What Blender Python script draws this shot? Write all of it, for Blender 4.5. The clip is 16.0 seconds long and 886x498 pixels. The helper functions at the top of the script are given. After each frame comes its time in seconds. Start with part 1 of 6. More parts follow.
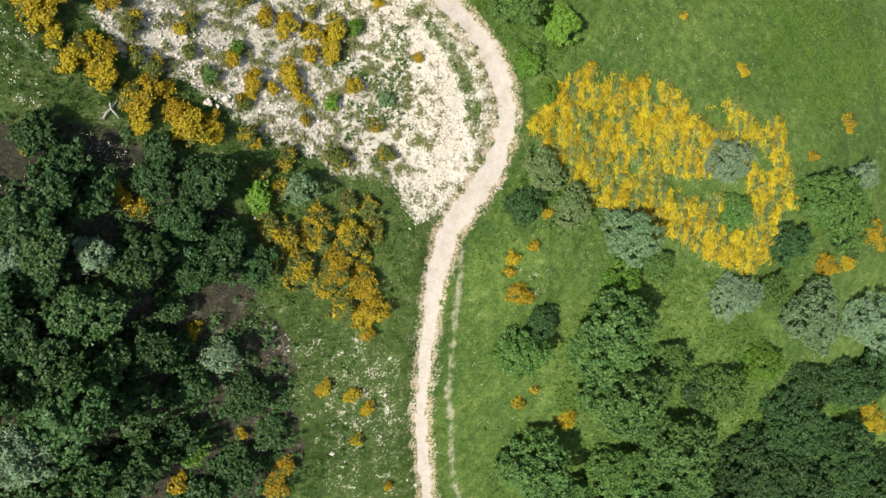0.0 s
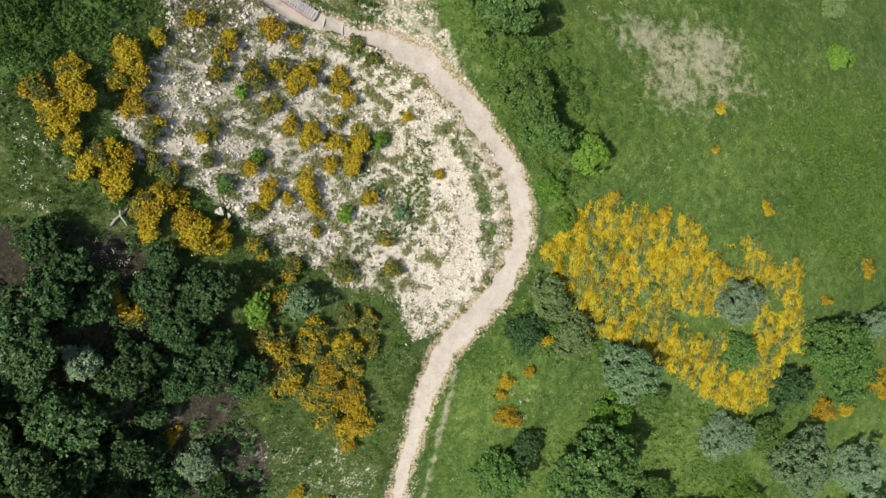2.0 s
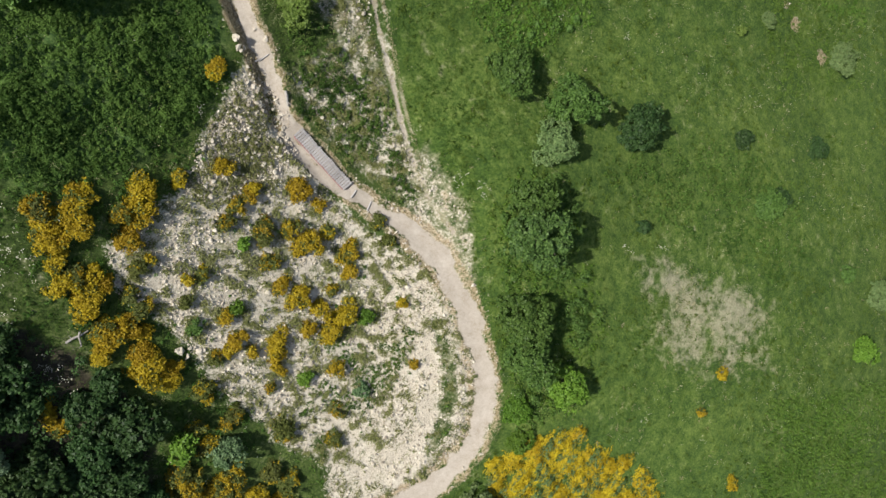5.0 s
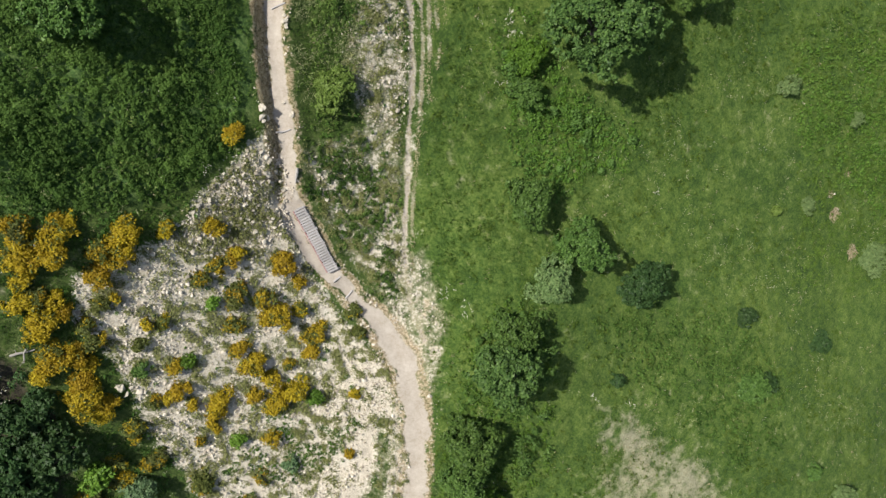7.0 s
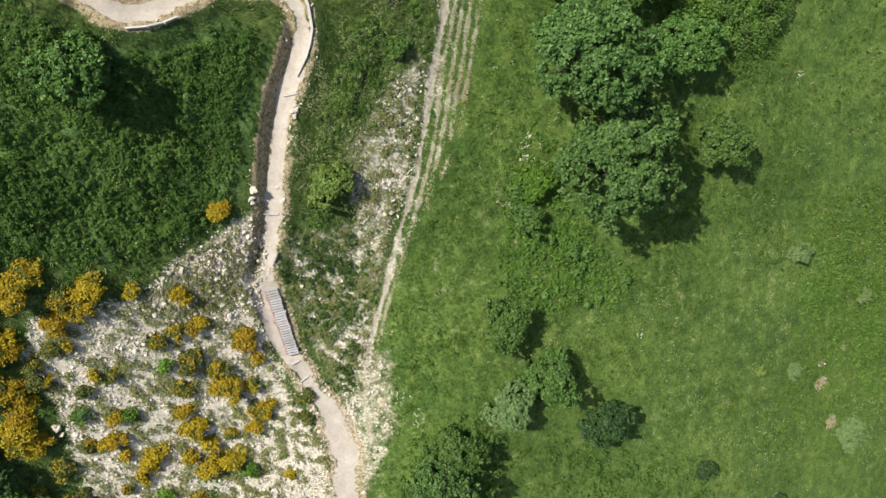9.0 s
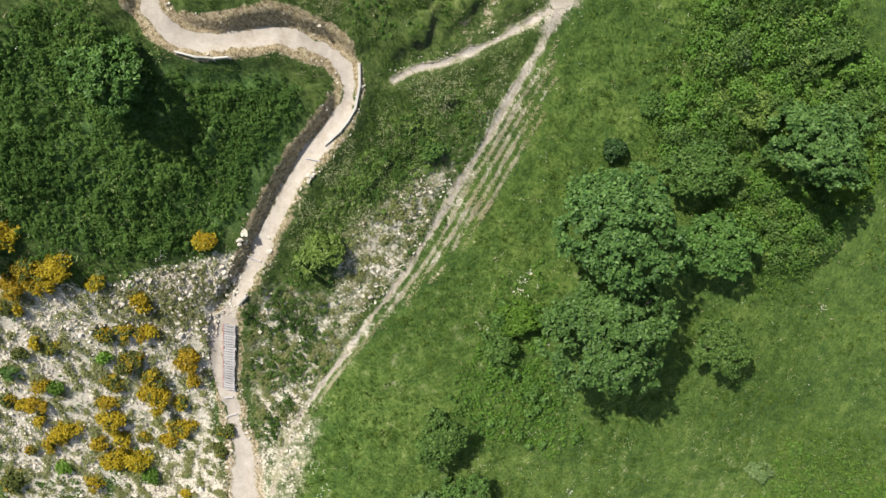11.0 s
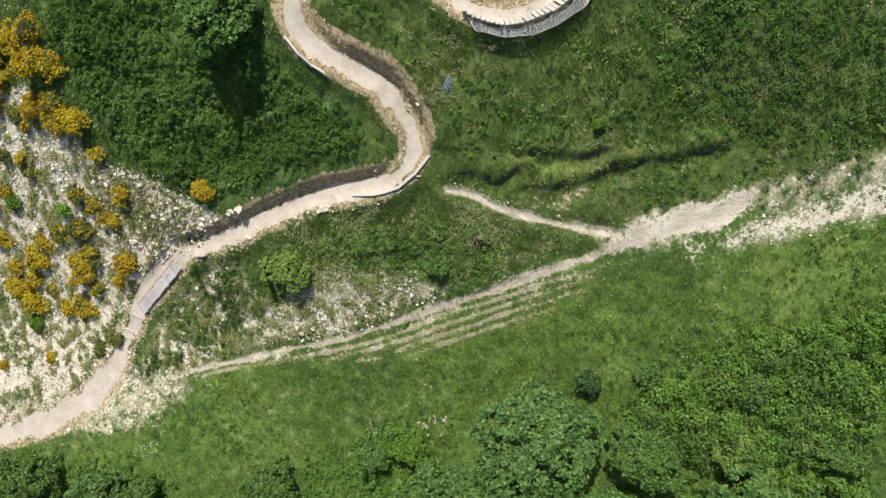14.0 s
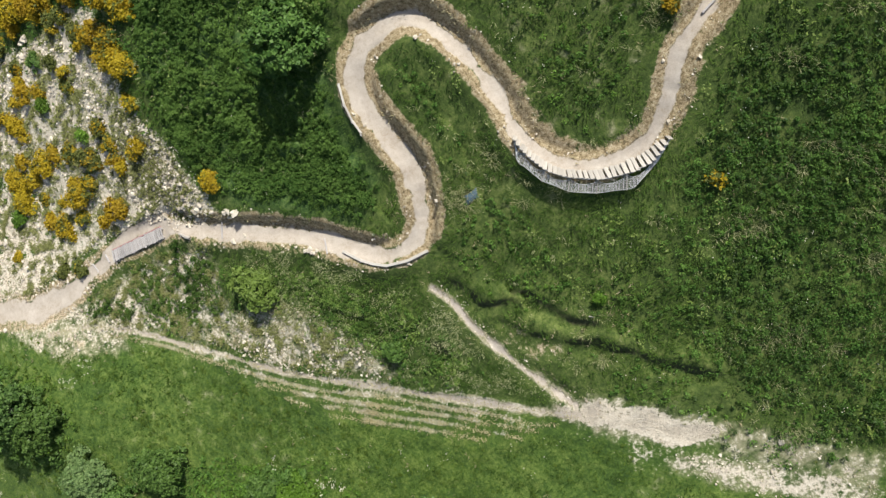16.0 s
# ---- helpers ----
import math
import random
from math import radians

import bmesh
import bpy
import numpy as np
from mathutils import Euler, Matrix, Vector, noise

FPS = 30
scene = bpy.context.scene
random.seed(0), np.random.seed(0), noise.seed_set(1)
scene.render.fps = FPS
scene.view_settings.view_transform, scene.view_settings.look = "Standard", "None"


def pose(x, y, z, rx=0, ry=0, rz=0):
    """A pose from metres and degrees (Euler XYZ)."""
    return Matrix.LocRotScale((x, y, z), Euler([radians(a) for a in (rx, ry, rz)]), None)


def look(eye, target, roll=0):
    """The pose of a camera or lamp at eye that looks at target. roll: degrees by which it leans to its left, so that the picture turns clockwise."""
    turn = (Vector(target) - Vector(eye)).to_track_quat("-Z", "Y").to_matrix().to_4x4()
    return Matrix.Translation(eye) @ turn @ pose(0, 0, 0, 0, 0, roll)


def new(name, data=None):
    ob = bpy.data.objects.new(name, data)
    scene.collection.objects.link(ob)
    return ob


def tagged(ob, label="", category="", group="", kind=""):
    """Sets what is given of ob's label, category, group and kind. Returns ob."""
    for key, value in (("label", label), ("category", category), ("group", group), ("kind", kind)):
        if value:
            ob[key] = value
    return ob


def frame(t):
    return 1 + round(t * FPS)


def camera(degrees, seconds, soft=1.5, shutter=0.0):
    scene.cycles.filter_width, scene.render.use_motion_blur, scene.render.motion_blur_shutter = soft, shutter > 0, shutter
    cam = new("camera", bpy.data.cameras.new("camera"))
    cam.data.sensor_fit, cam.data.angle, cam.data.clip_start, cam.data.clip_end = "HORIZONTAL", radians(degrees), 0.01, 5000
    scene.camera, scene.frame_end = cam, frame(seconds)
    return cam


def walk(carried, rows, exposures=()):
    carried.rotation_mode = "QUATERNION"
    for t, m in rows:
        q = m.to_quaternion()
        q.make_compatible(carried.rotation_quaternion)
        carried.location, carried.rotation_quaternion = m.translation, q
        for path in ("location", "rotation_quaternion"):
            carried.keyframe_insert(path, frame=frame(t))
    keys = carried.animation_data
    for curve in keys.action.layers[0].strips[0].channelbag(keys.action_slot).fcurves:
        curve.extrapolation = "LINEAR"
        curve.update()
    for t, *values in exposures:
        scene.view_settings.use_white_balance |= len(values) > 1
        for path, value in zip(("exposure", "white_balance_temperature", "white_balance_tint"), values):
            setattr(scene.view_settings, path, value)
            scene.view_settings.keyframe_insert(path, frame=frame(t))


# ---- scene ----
# camera: a level flight over a steep slope, the lens pointed almost straight down
cam = camera(65.8, 16.0, soft=1.45)
METRES, EYE, TILT, LEAN, TURN = 54.0, 43.0, -84.1, 0.57, 0.0
ROWS = [
    (0.0, 0.0, 0.0, 0.0, 0.0, 0.0, -0.0),
    (0.5, 0.0004, 0.0027, 0.0358, 0.13, -0.17, -1.2),
    (1.0, -0.0004, 0.0055, 0.0708, 0.34, -0.13, -3.63),
    (1.5, -0.0016, 0.0084, 0.1098, 0.53, -0.24, -5.87),
    (2.0, -0.0031, 0.0112, 0.1501, 0.75, -0.32, -8.31),
    (2.5, -0.0054, 0.0141, 0.1911, 1.03, -0.4, -11.05),
    (3.0, -0.0089, 0.0176, 0.2352, 1.37, -0.64, -13.98),
    (3.5, -0.0137, 0.0202, 0.2751, 1.62, -0.64, -16.91),
    (4.0, -0.0179, 0.0228, 0.3152, 2.12, -0.9, -20.62),
    (6.5, -0.0627, 0.0372, 0.4813, 5.41, -2.71, -42.93),
    (7.0, -0.0747, 0.0406, 0.5092, 6.18, -3.19, -46.38),
    (7.5, -0.0892, 0.0444, 0.5378, 7.04, -3.88, -49.38),
    (8.0, -0.1063, 0.0475, 0.5645, 7.83, -4.53, -52.36),
    (8.5, -0.1243, 0.0503, 0.5903, 8.87, -5.36, -55.41),
    (9.0, -0.1458, 0.0532, 0.6152, 10.24, -6.6, -59.0),
    (9.5, -0.1681, 0.0558, 0.6383, 11.84, -8.02, -62.35),
    (10.0, -0.1912, 0.0578, 0.6602, 14.74, -10.66, -66.8),
    (12.5, -0.2943, 0.0652, 0.7265, 153.45, -147.65, -75.65),
    (13.0, -0.3141, 0.069, 0.7324, 160.85, -154.76, -70.62),
    (13.5, -0.3356, 0.0711, 0.7359, 165.98, -159.59, -64.08),
    (14.0, -0.3572, 0.0727, 0.7358, 168.97, -162.24, -58.15),
    (14.5, -0.3801, 0.0743, 0.7319, 170.56, -163.61, -53.84),
    (15.0, -0.4041, 0.076, 0.7245, 172.0, -164.82, -48.89),
    (15.5, -0.4281, 0.078, 0.7143, 173.63, -166.1, -41.55),
    (16.0, -0.4498, 0.08, 0.703, 174.97, -166.98, -34.14),
]
walk(cam, [(t, pose(0, 0, EYE, TILT, LEAN, TURN) @ pose(METRES * x, METRES * y, METRES * z, 90 + pitch, roll, yaw)) for t, x, y, z, yaw, pitch, roll in ROWS],
     exposures=[(0.0, 0.26, 6470, 9), (2.0, 0.02, 6470, 9), (4.0, -0.13, 6470, 9), (6.5, -0.06, 6470, 9), (9.0, 0.20, 6470, 9), (12.0, 0.22, 6470, 9), (16.0, 0.10, 6470, 9)])

# ---- light: high sun from the uphill side, clear sky ----
SUN_ELEV, SUN_FROM = 60.0, (-0.67, -0.68)
world = bpy.data.worlds.new("sky")
scene.world = world
world.use_nodes = True
wn = world.node_tree.nodes
sky = wn.new("ShaderNodeTexSky")
sky.sky_type = "NISHITA"
sky.sun_disc = False
sky.dust_density = 3.0
sky.sun_elevation = radians(SUN_ELEV)
sky.sun_rotation = math.atan2(SUN_FROM[0], SUN_FROM[1])
world.node_tree.links.new(sky.outputs["Color"], wn["Background"].inputs["Color"])
wn["Background"].inputs["Strength"].default_value = 0.085
sun_data = bpy.data.lights.new("sun", "SUN")
sun_data.energy, sun_data.angle, sun_data.color = 5.0, radians(0.55), (1.0, 0.95, 0.86)
sun = new("sun", sun_data)
ce = math.cos(radians(SUN_ELEV)) / math.hypot(*SUN_FROM)
sun.matrix_world = look((SUN_FROM[0] * ce * 200, SUN_FROM[1] * ce * 200, math.sin(radians(SUN_ELEV)) * 200), (0, 0, 0))


# ---- materials ----
class Nodes:
    """Short hand for a material's node tree."""

    def __init__(self, name):
        self.mat = bpy.data.materials.new(name)
        self.mat.use_nodes = True
        self.tree = self.mat.node_tree
        self.bsdf = self.tree.nodes["Principled BSDF"]
        self.out = self.tree.nodes["Material Output"]

    def add(self, kind, **sets):
        n = self.tree.nodes.new(kind)
        for k, v in sets.items():
            n.inputs[k].default_value = v
        return n

    def link(self, a, b):
        self.tree.links.new(a, b)

    def noise(self, scale, detail=4.0, rough=0.6):
        c = self.add("ShaderNodeTexCoord")
        n = self.add("ShaderNodeTexNoise", Scale=scale, Detail=detail, Roughness=rough)
        self.link(c.outputs["Object"], n.inputs["Vector"])
        return n.outputs["Fac"]

    def ramp(self, fac, stops):
        r = self.add("ShaderNodeValToRGB")
        e = r.color_ramp.elements
        while len(e) < len(stops):
            e.new(0.5)
        for el, (p, col) in zip(e, stops):
            el.position, el.color = p, (*col, 1)
        self.link(fac, r.inputs["Fac"])
        return r.outputs["Color"]

    def mix(self, fac, a, b, blend="MIX"):
        m = self.add("ShaderNodeMix")
        m.data_type, m.blend_type = "RGBA", blend
        for sock, v in ((m.inputs[0], fac), (m.inputs[6], a), (m.inputs[7], b)):
            if isinstance(v, (int, float)):
                sock.default_value = v
            elif isinstance(v, tuple):
                sock.default_value = (*v, 1)
            else:
                self.link(v, sock)
        return m.outputs[2]

    def maths(self, op, a, b=0.0, clamp=False):
        m = self.add("ShaderNodeMath")
        m.operation, m.use_clamp = op, clamp
        for sock, v in ((m.inputs[0], a), (m.inputs[1], b)):
            if isinstance(v, (int, float)):
                sock.default_value = v
            else:
                self.link(v, sock)
        return m.outputs[0]

    def step(self, v, lo, hi):
        m = self.add("ShaderNodeMapRange")
        m.interpolation_type = "SMOOTHSTEP"
        m.inputs[1].default_value, m.inputs[2].default_value = lo, hi
        self.link(v, m.inputs[0])
        return m.outputs[0]

    def attr(self, name):
        a = self.add("ShaderNodeAttribute")
        a.attribute_name = name
        return a.outputs["Fac"]

    def bump(self, height, strength, dist):
        b = self.add("ShaderNodeBump", Strength=strength, Distance=dist)
        self.link(height, b.inputs["Height"])
        self.link(b.outputs["Normal"], self.bsdf.inputs["Normal"])

    def finish(self, color, rough):
        self.link(color, self.bsdf.inputs["Base Color"])
        self.bsdf.inputs["Roughness"].default_value = rough
        return self.mat


def leaf_material(name, low, high, glow=0.3, rough=0.5, own=0.5, drift=0.3, clump=0.45):
    """Foliage: every leaf has its own tone, whole boughs drift in tone, light comes through."""
    n = Nodes(name)
    isl = n.add("ShaderNodeNewGeometry").outputs["Random Per Island"]
    big = n.noise(0.9, 2.0)
    wide = n.noise(0.16, 2.0)
    v = n.maths("ADD", n.maths("MULTIPLY", isl, own), n.maths("ADD", n.maths("MULTIPLY", big, drift), n.maths("MULTIPLY", wide, drift)))
    v = n.maths("ADD", v, n.maths("MULTIPLY", n.noise(4.5, 1.0), clump))
    v = n.maths("SUBTRACT", v, own * 0.5 + drift + clump * 0.5 - 0.55)
    col = n.ramp(v, [(0.2, low), (0.9, high)])
    oi = n.add("ShaderNodeObjectInfo").outputs["Random"]
    hsv = n.add("ShaderNodeHueSaturation")
    n.link(n.maths("ADD", n.maths("MULTIPLY", oi, 0.018), 0.489), hsv.inputs["Hue"])
    n.link(n.maths("ADD", n.maths("MULTIPLY", oi, 0.25), 0.88), hsv.inputs["Value"])
    n.link(col, hsv.inputs["Color"])
    col = hsv.outputs["Color"]
    n.finish(col, rough)
    n.bsdf.inputs["Specular IOR Level"].default_value = 0.2
    tr = n.add("ShaderNodeBsdfTranslucent")
    n.link(col, tr.inputs["Color"])
    ms = n.add("ShaderNodeMixShader", Fac=glow)
    n.link(n.bsdf.outputs[0], ms.inputs[1])
    n.link(tr.outputs[0], ms.inputs[2])
    n.link(ms.outputs[0], n.out.inputs["Surface"])
    return n.mat


def wood_material(name, low, high, rough=0.8):
    n = Nodes(name)
    c = n.add("ShaderNodeTexCoord")
    mp = n.add("ShaderNodeMapping", Scale=(2.0, 26.0, 26.0))
    n.link(c.outputs["Object"], mp.inputs["Vector"])
    g = n.add("ShaderNodeTexNoise", Scale=1.0, Detail=5.0, Roughness=0.65)
    n.link(mp.outputs[0], g.inputs["Vector"])
    oi = n.add("ShaderNodeObjectInfo").outputs["Random"]
    col = n.ramp(g.outputs["Fac"], [(0.3, low), (0.7, high)])
    col = n.mix(n.maths("MULTIPLY", oi, 0.45), col, tuple(x * 0.55 for x in low))
    n.bump(g.outputs["Fac"], 0.4, 0.01)
    return n.finish(col, rough)


def stone_material(name, low, high):
    n = Nodes(name)
    isl = n.add("ShaderNodeNewGeometry").outputs["Random Per Island"]
    g = n.noise(3.0, 6.0)
    v = n.maths("ADD", n.maths("MULTIPLY", isl, 0.55), n.maths("MULTIPLY", g, 0.45))
    n.bump(n.noise(14.0, 5.0), 0.5, 0.03)
    return n.finish(n.ramp(v, [(0.15, low), (0.8, high)]), 0.9)


def ground_material():
    """Slope: turf, dry turf, bare chalk and trodden trail, parted by the sheet's own attributes and broken up by grain."""
    n = Nodes("slope_ground")
    fine, mid, big = n.noise(6.0, 6.0, 0.7), n.noise(1.3, 5.0, 0.65), n.noise(0.18, 3.0)
    grit = n.noise(24.0, 3.0, 0.7)
    blend = n.maths("ADD", n.maths("MULTIPLY", fine, 0.40), n.maths("ADD", n.maths("MULTIPLY", grit, 0.14), n.maths("ADD", n.maths("MULTIPLY", mid, 0.28), n.maths("MULTIPLY", big, 0.18))))
    soil = n.ramp(blend, [(0.42, (0.032, 0.06, 0.009)), (0.5, (0.064, 0.105, 0.018)), (0.585, (0.145, 0.185, 0.047))])
    meadow = n.ramp(blend, [(0.42, (0.028, 0.07, 0.008)), (0.5, (0.074, 0.134, 0.018)), (0.585, (0.165, 0.23, 0.046))])
    leafy = n.ramp(n.maths("ADD", n.maths("MULTIPLY", fine, 0.5), n.maths("ADD", n.maths("MULTIPLY", grit, 0.15), n.maths("MULTIPLY", mid, 0.35))), [(0.41, (0.02, 0.055, 0.01)), (0.5, (0.056, 0.118, 0.023)), (0.59, (0.15, 0.225, 0.062))])
    turf = n.mix(n.attr("thicket"), n.mix(n.attr("meadow"), soil, meadow), leafy)
    # wood floor: brown leaf litter, with shade put into its dark tones
    litter_shade = n.ramp(n.maths("ADD", n.maths("MULTIPLY", fine, 0.6), n.maths("MULTIPLY", mid, 0.4)), [(0.38, (0.016, 0.014, 0.009)), (0.5, (0.04, 0.034, 0.02)), (0.64, (0.085, 0.08, 0.04))])
    turf = n.mix(n.step(n.maths("ADD", n.attr("litter_shade"), n.maths("MULTIPLY", n.maths("SUBTRACT", mid, 0.5), 1.0)), 0.25, 0.75), turf, litter_shade)
    straw = n.ramp(fine, [(0.3, (0.29, 0.265, 0.155)), (0.7, (0.56, 0.52, 0.385))])
    dry = n.step(n.maths("ADD", n.attr("dry"), n.maths("MULTIPLY", n.maths("SUBTRACT", mid, 0.5), 1.6)), 0.25, 0.85)
    col = n.mix(n.maths("MULTIPLY", dry, 0.8), turf, straw)
    chalk = n.ramp(n.maths("ADD", n.maths("MULTIPLY", fine, 0.4), n.maths("ADD", n.maths("MULTIPLY", mid, 0.2), n.maths("MULTIPLY", grit, 0.4))),
                   [(0.37, (0.21, 0.17, 0.12)), (0.46, (0.57, 0.505, 0.40)), (0.60, (0.78, 0.73, 0.625))])
    bare_in = n.maths("ADD", n.attr("bare"), n.maths("ADD", n.maths("MULTIPLY", n.maths("SUBTRACT", mid, 0.5), 1.15),
                                                  n.maths("MULTIPLY", n.maths("SUBTRACT", fine, 0.5), 1.5)))
    bare = n.step(bare_in, 0.36, 0.66)
    col = n.mix(bare, col, chalk)
    # shade on the terrace step faces, put into the colour as a dark brown strip
    col = n.mix(n.maths("MULTIPLY", n.step(n.maths("ADD", n.attr("scarp_shade"), n.maths("MULTIPLY", n.maths("SUBTRACT", fine, 0.5), 1.4)), 0.3, 0.8), 0.6), col, n.ramp(fine, [(0.35, (0.035, 0.028, 0.018)), (0.65, (0.09, 0.075, 0.05))]))
    earth = n.ramp(n.maths("ADD", n.maths("MULTIPLY", fine, 0.6), n.maths("MULTIPLY", grit, 0.4)), [(0.39, (0.12, 0.085, 0.045)), (0.47, (0.34, 0.25, 0.145)), (0.54, (0.47, 0.37, 0.235)), (0.62, (0.66, 0.57, 0.42))])
    bank = n.step(n.maths("ADD", n.attr("bank"), n.maths("ADD", n.maths("MULTIPLY", n.maths("SUBTRACT", mid, 0.5), 1.5), n.maths("MULTIPLY", n.maths("SUBTRACT", fine, 0.5), 1.2))), 0.42, 0.78)
    col = n.mix(n.maths("MULTIPLY", bank, 0.85), col, earth)
    trod = n.ramp(n.maths("ADD", n.maths("MULTIPLY", grit, 0.3), n.maths("ADD", n.maths("MULTIPLY", mid, 0.4), n.maths("MULTIPLY", fine, 0.3))),
                  [(0.36, (0.36, 0.30, 0.235)), (0.5, (0.475, 0.42, 0.355)), (0.66, (0.59, 0.54, 0.475))])
    trail = n.step(n.maths("ADD", n.attr("trail"), n.maths("ADD", n.maths("MULTIPLY", n.maths("SUBTRACT", mid, 0.5), 0.9), n.maths("MULTIPLY", n.maths("SUBTRACT", fine, 0.5), 1.0))), 0.28, 0.66)
    core = n.step(n.maths("ADD", n.attr("trail"), n.maths("MULTIPLY", n.maths("SUBTRACT", mid, 0.5), 0.7)), 0.40, 0.85)
    trod = n.mix(core, n.ramp(fine, [(0.3, (0.34, 0.285, 0.215)), (0.7, (0.54, 0.48, 0.385))]), trod)
    col = n.mix(trail, col, trod)
    relief = n.maths("ADD", n.maths("MULTIPLY", mid, 0.7), n.maths("MULTIPLY", fine, 0.3))
    n.bump(n.maths("MULTIPLY", n.maths("ADD", relief, n.maths("MULTIPLY", grit, 0.18)), n.maths("SUBTRACT", 1.0, n.maths("MULTIPLY", trail, 0.8))), 0.7, 0.09)
    return n.finish(col, 0.95)


MAT = {
    "ground": ground_material(),
    "bark": wood_material("bark", (0.05, 0.042, 0.034), (0.15, 0.13, 0.11), 0.9),
    "plank": wood_material("weathered_plank", (0.38, 0.36, 0.355), (0.58, 0.555, 0.545)),
    "new_plank": wood_material("pale_plank", (0.38, 0.355, 0.32), (0.56, 0.53, 0.48)),
    "pale_board": wood_material("pale_board", (0.48, 0.455, 0.41), (0.68, 0.65, 0.59)),
    "deadwood": wood_material("deadwood", (0.36, 0.33, 0.30), (0.58, 0.55, 0.51)),
    "red_wood": wood_material("red_paint", (0.34, 0.16, 0.155), (0.52, 0.32, 0.31), 0.6),
    "chalk": stone_material("chalk_stone", (0.28, 0.24, 0.18), (0.78, 0.715, 0.61)),
    "white_flower": leaf_material("white_flower", (0.55, 0.54, 0.42), (0.85, 0.83, 0.70), 0.2, 0.7),
    "gorse_flower": leaf_material("gorse_flower", (0.24, 0.172, 0.009), (0.52, 0.395, 0.024), 0.22, 0.6),
    "broom_flower": leaf_material("broom_flower", (0.40, 0.305, 0.013), (0.67, 0.525, 0.03), 0.25, 0.6, 0.3, 0.6, 0.3),
    "gorse_green": leaf_material("gorse_green", (0.06, 0.084, 0.018), (0.17, 0.195, 0.05), 0.2, 0.6),
    "scrub": leaf_material("scrub_leaf", (0.10, 0.115, 0.035), (0.28, 0.29, 0.11), 0.25, 0.7),
    "meadow_grass": leaf_material("meadow_grass", (0.055, 0.125, 0.013), (0.165, 0.252, 0.045), 0.45, 0.8, 0.25, 0.8, 1.2),
    "rough_grass": leaf_material("rough_grass", (0.030, 0.078, 0.012), (0.12, 0.205, 0.036), 0.5, 0.8, 0.4, 0.8, 1.0),
    "herb": leaf_material("herb_leaf", (0.038, 0.10, 0.017), (0.155, 0.275, 0.058), 0.42, 0.7, 0.4, 0.8, 0.6),
    "seed_head": leaf_material("seed_head", (0.24, 0.27, 0.12), (0.48, 0.48, 0.30), 0.3, 0.8),
    "straw_green": leaf_material("bleached_grass", (0.22, 0.26, 0.11), (0.46, 0.47, 0.27), 0.35, 0.8),
    "straw": leaf_material("straw_grass", (0.27, 0.245, 0.12), (0.52, 0.47, 0.30), 0.25, 0.7),
}
wire = Nodes("galvanised_wire")
wire.bsdf.inputs["Metallic"].default_value = 0.0
MAT["wire"] = wire.finish(wire.ramp(wire.noise(5.0), [(0.3, (0.60, 0.61, 0.62)), (0.7, (0.78, 0.78, 0.78))]), 0.5)
sheet = Nodes("blue_sheet")
MAT["blue"] = sheet.finish(sheet.ramp(sheet.noise(4.0), [(0.3, (0.045, 0.085, 0.115)), (0.7, (0.10, 0.16, 0.20))]), 0.6)
FOLIAGE = {
    "oak": ((0.026, 0.078, 0.02), (0.155, 0.288, 0.073)), "mid": ((0.035, 0.09, 0.017), (0.148, 0.262, 0.06)),
    "dark": ((0.018, 0.05, 0.015), (0.072, 0.14, 0.042)), "grey": ((0.07, 0.138, 0.055), (0.215, 0.32, 0.155)),
    "silver": ((0.10, 0.175, 0.088), (0.27, 0.375, 0.215)), "lime": ((0.09, 0.185, 0.02), (0.19, 0.32, 0.045)),
    "fresh": ((0.055, 0.125, 0.012), (0.14, 0.25, 0.034)), "pale": ((0.10, 0.17, 0.055), (0.21, 0.29, 0.11)),
    # "wood" is the mid leaf made darker: shade put into the colour
    "light": ((0.10, 0.175, 0.028), (0.215, 0.305, 0.075)), "bramble": ((0.045, 0.118, 0.014), (0.165, 0.285, 0.048)), "wood": ((0.026, 0.07, 0.02), (0.10, 0.18, 0.055)), "nettle": ((0.017, 0.052, 0.009), (0.076, 0.145, 0.028)),
}
for key, (lo, hi) in FOLIAGE.items():
    MAT[key] = leaf_material(key + "_leaf", lo, hi, 0.22)

# ---- the lie of the land ----
rng = np.random.default_rng(7)
HILL = [-0.94, -2.03, -6.95, 4.87, -0.2, -20.27, 1.27, -2.12, -1.83, 3.27, -5.03, 0.38, -1.98, 1.31, -1.66]
HILL_POWERS = [(a, b) for a in range(5) for b in range(5 - a)]
KNOLLS = [(-6.0, 16.0, 5.0, -1.12), (-24.0, 18.0, 5.0, 0.85), (-12.0, 28.0, 5.0, -0.72), (0.0, 30.0, 5.0, 1.05), (-20.0, 42.0, 5.0, -0.62), (-24.0, 56.0, 5.0, 0.62), (-4.0, 8.0, 5.0, -0.57), (-10.0, 52.0, 5.0, 0.63), (16.0, 54.0, 5.0, -0.71), (-24.0, 20.0, 5.0, 0.35), (-10.0, 24.0, 5.0, -0.36), (0.0, 28.0, 5.0, 0.6), (8.0, 4.0, 5.0, 0.6), (-32.0, 46.0, 5.0, -0.31)]


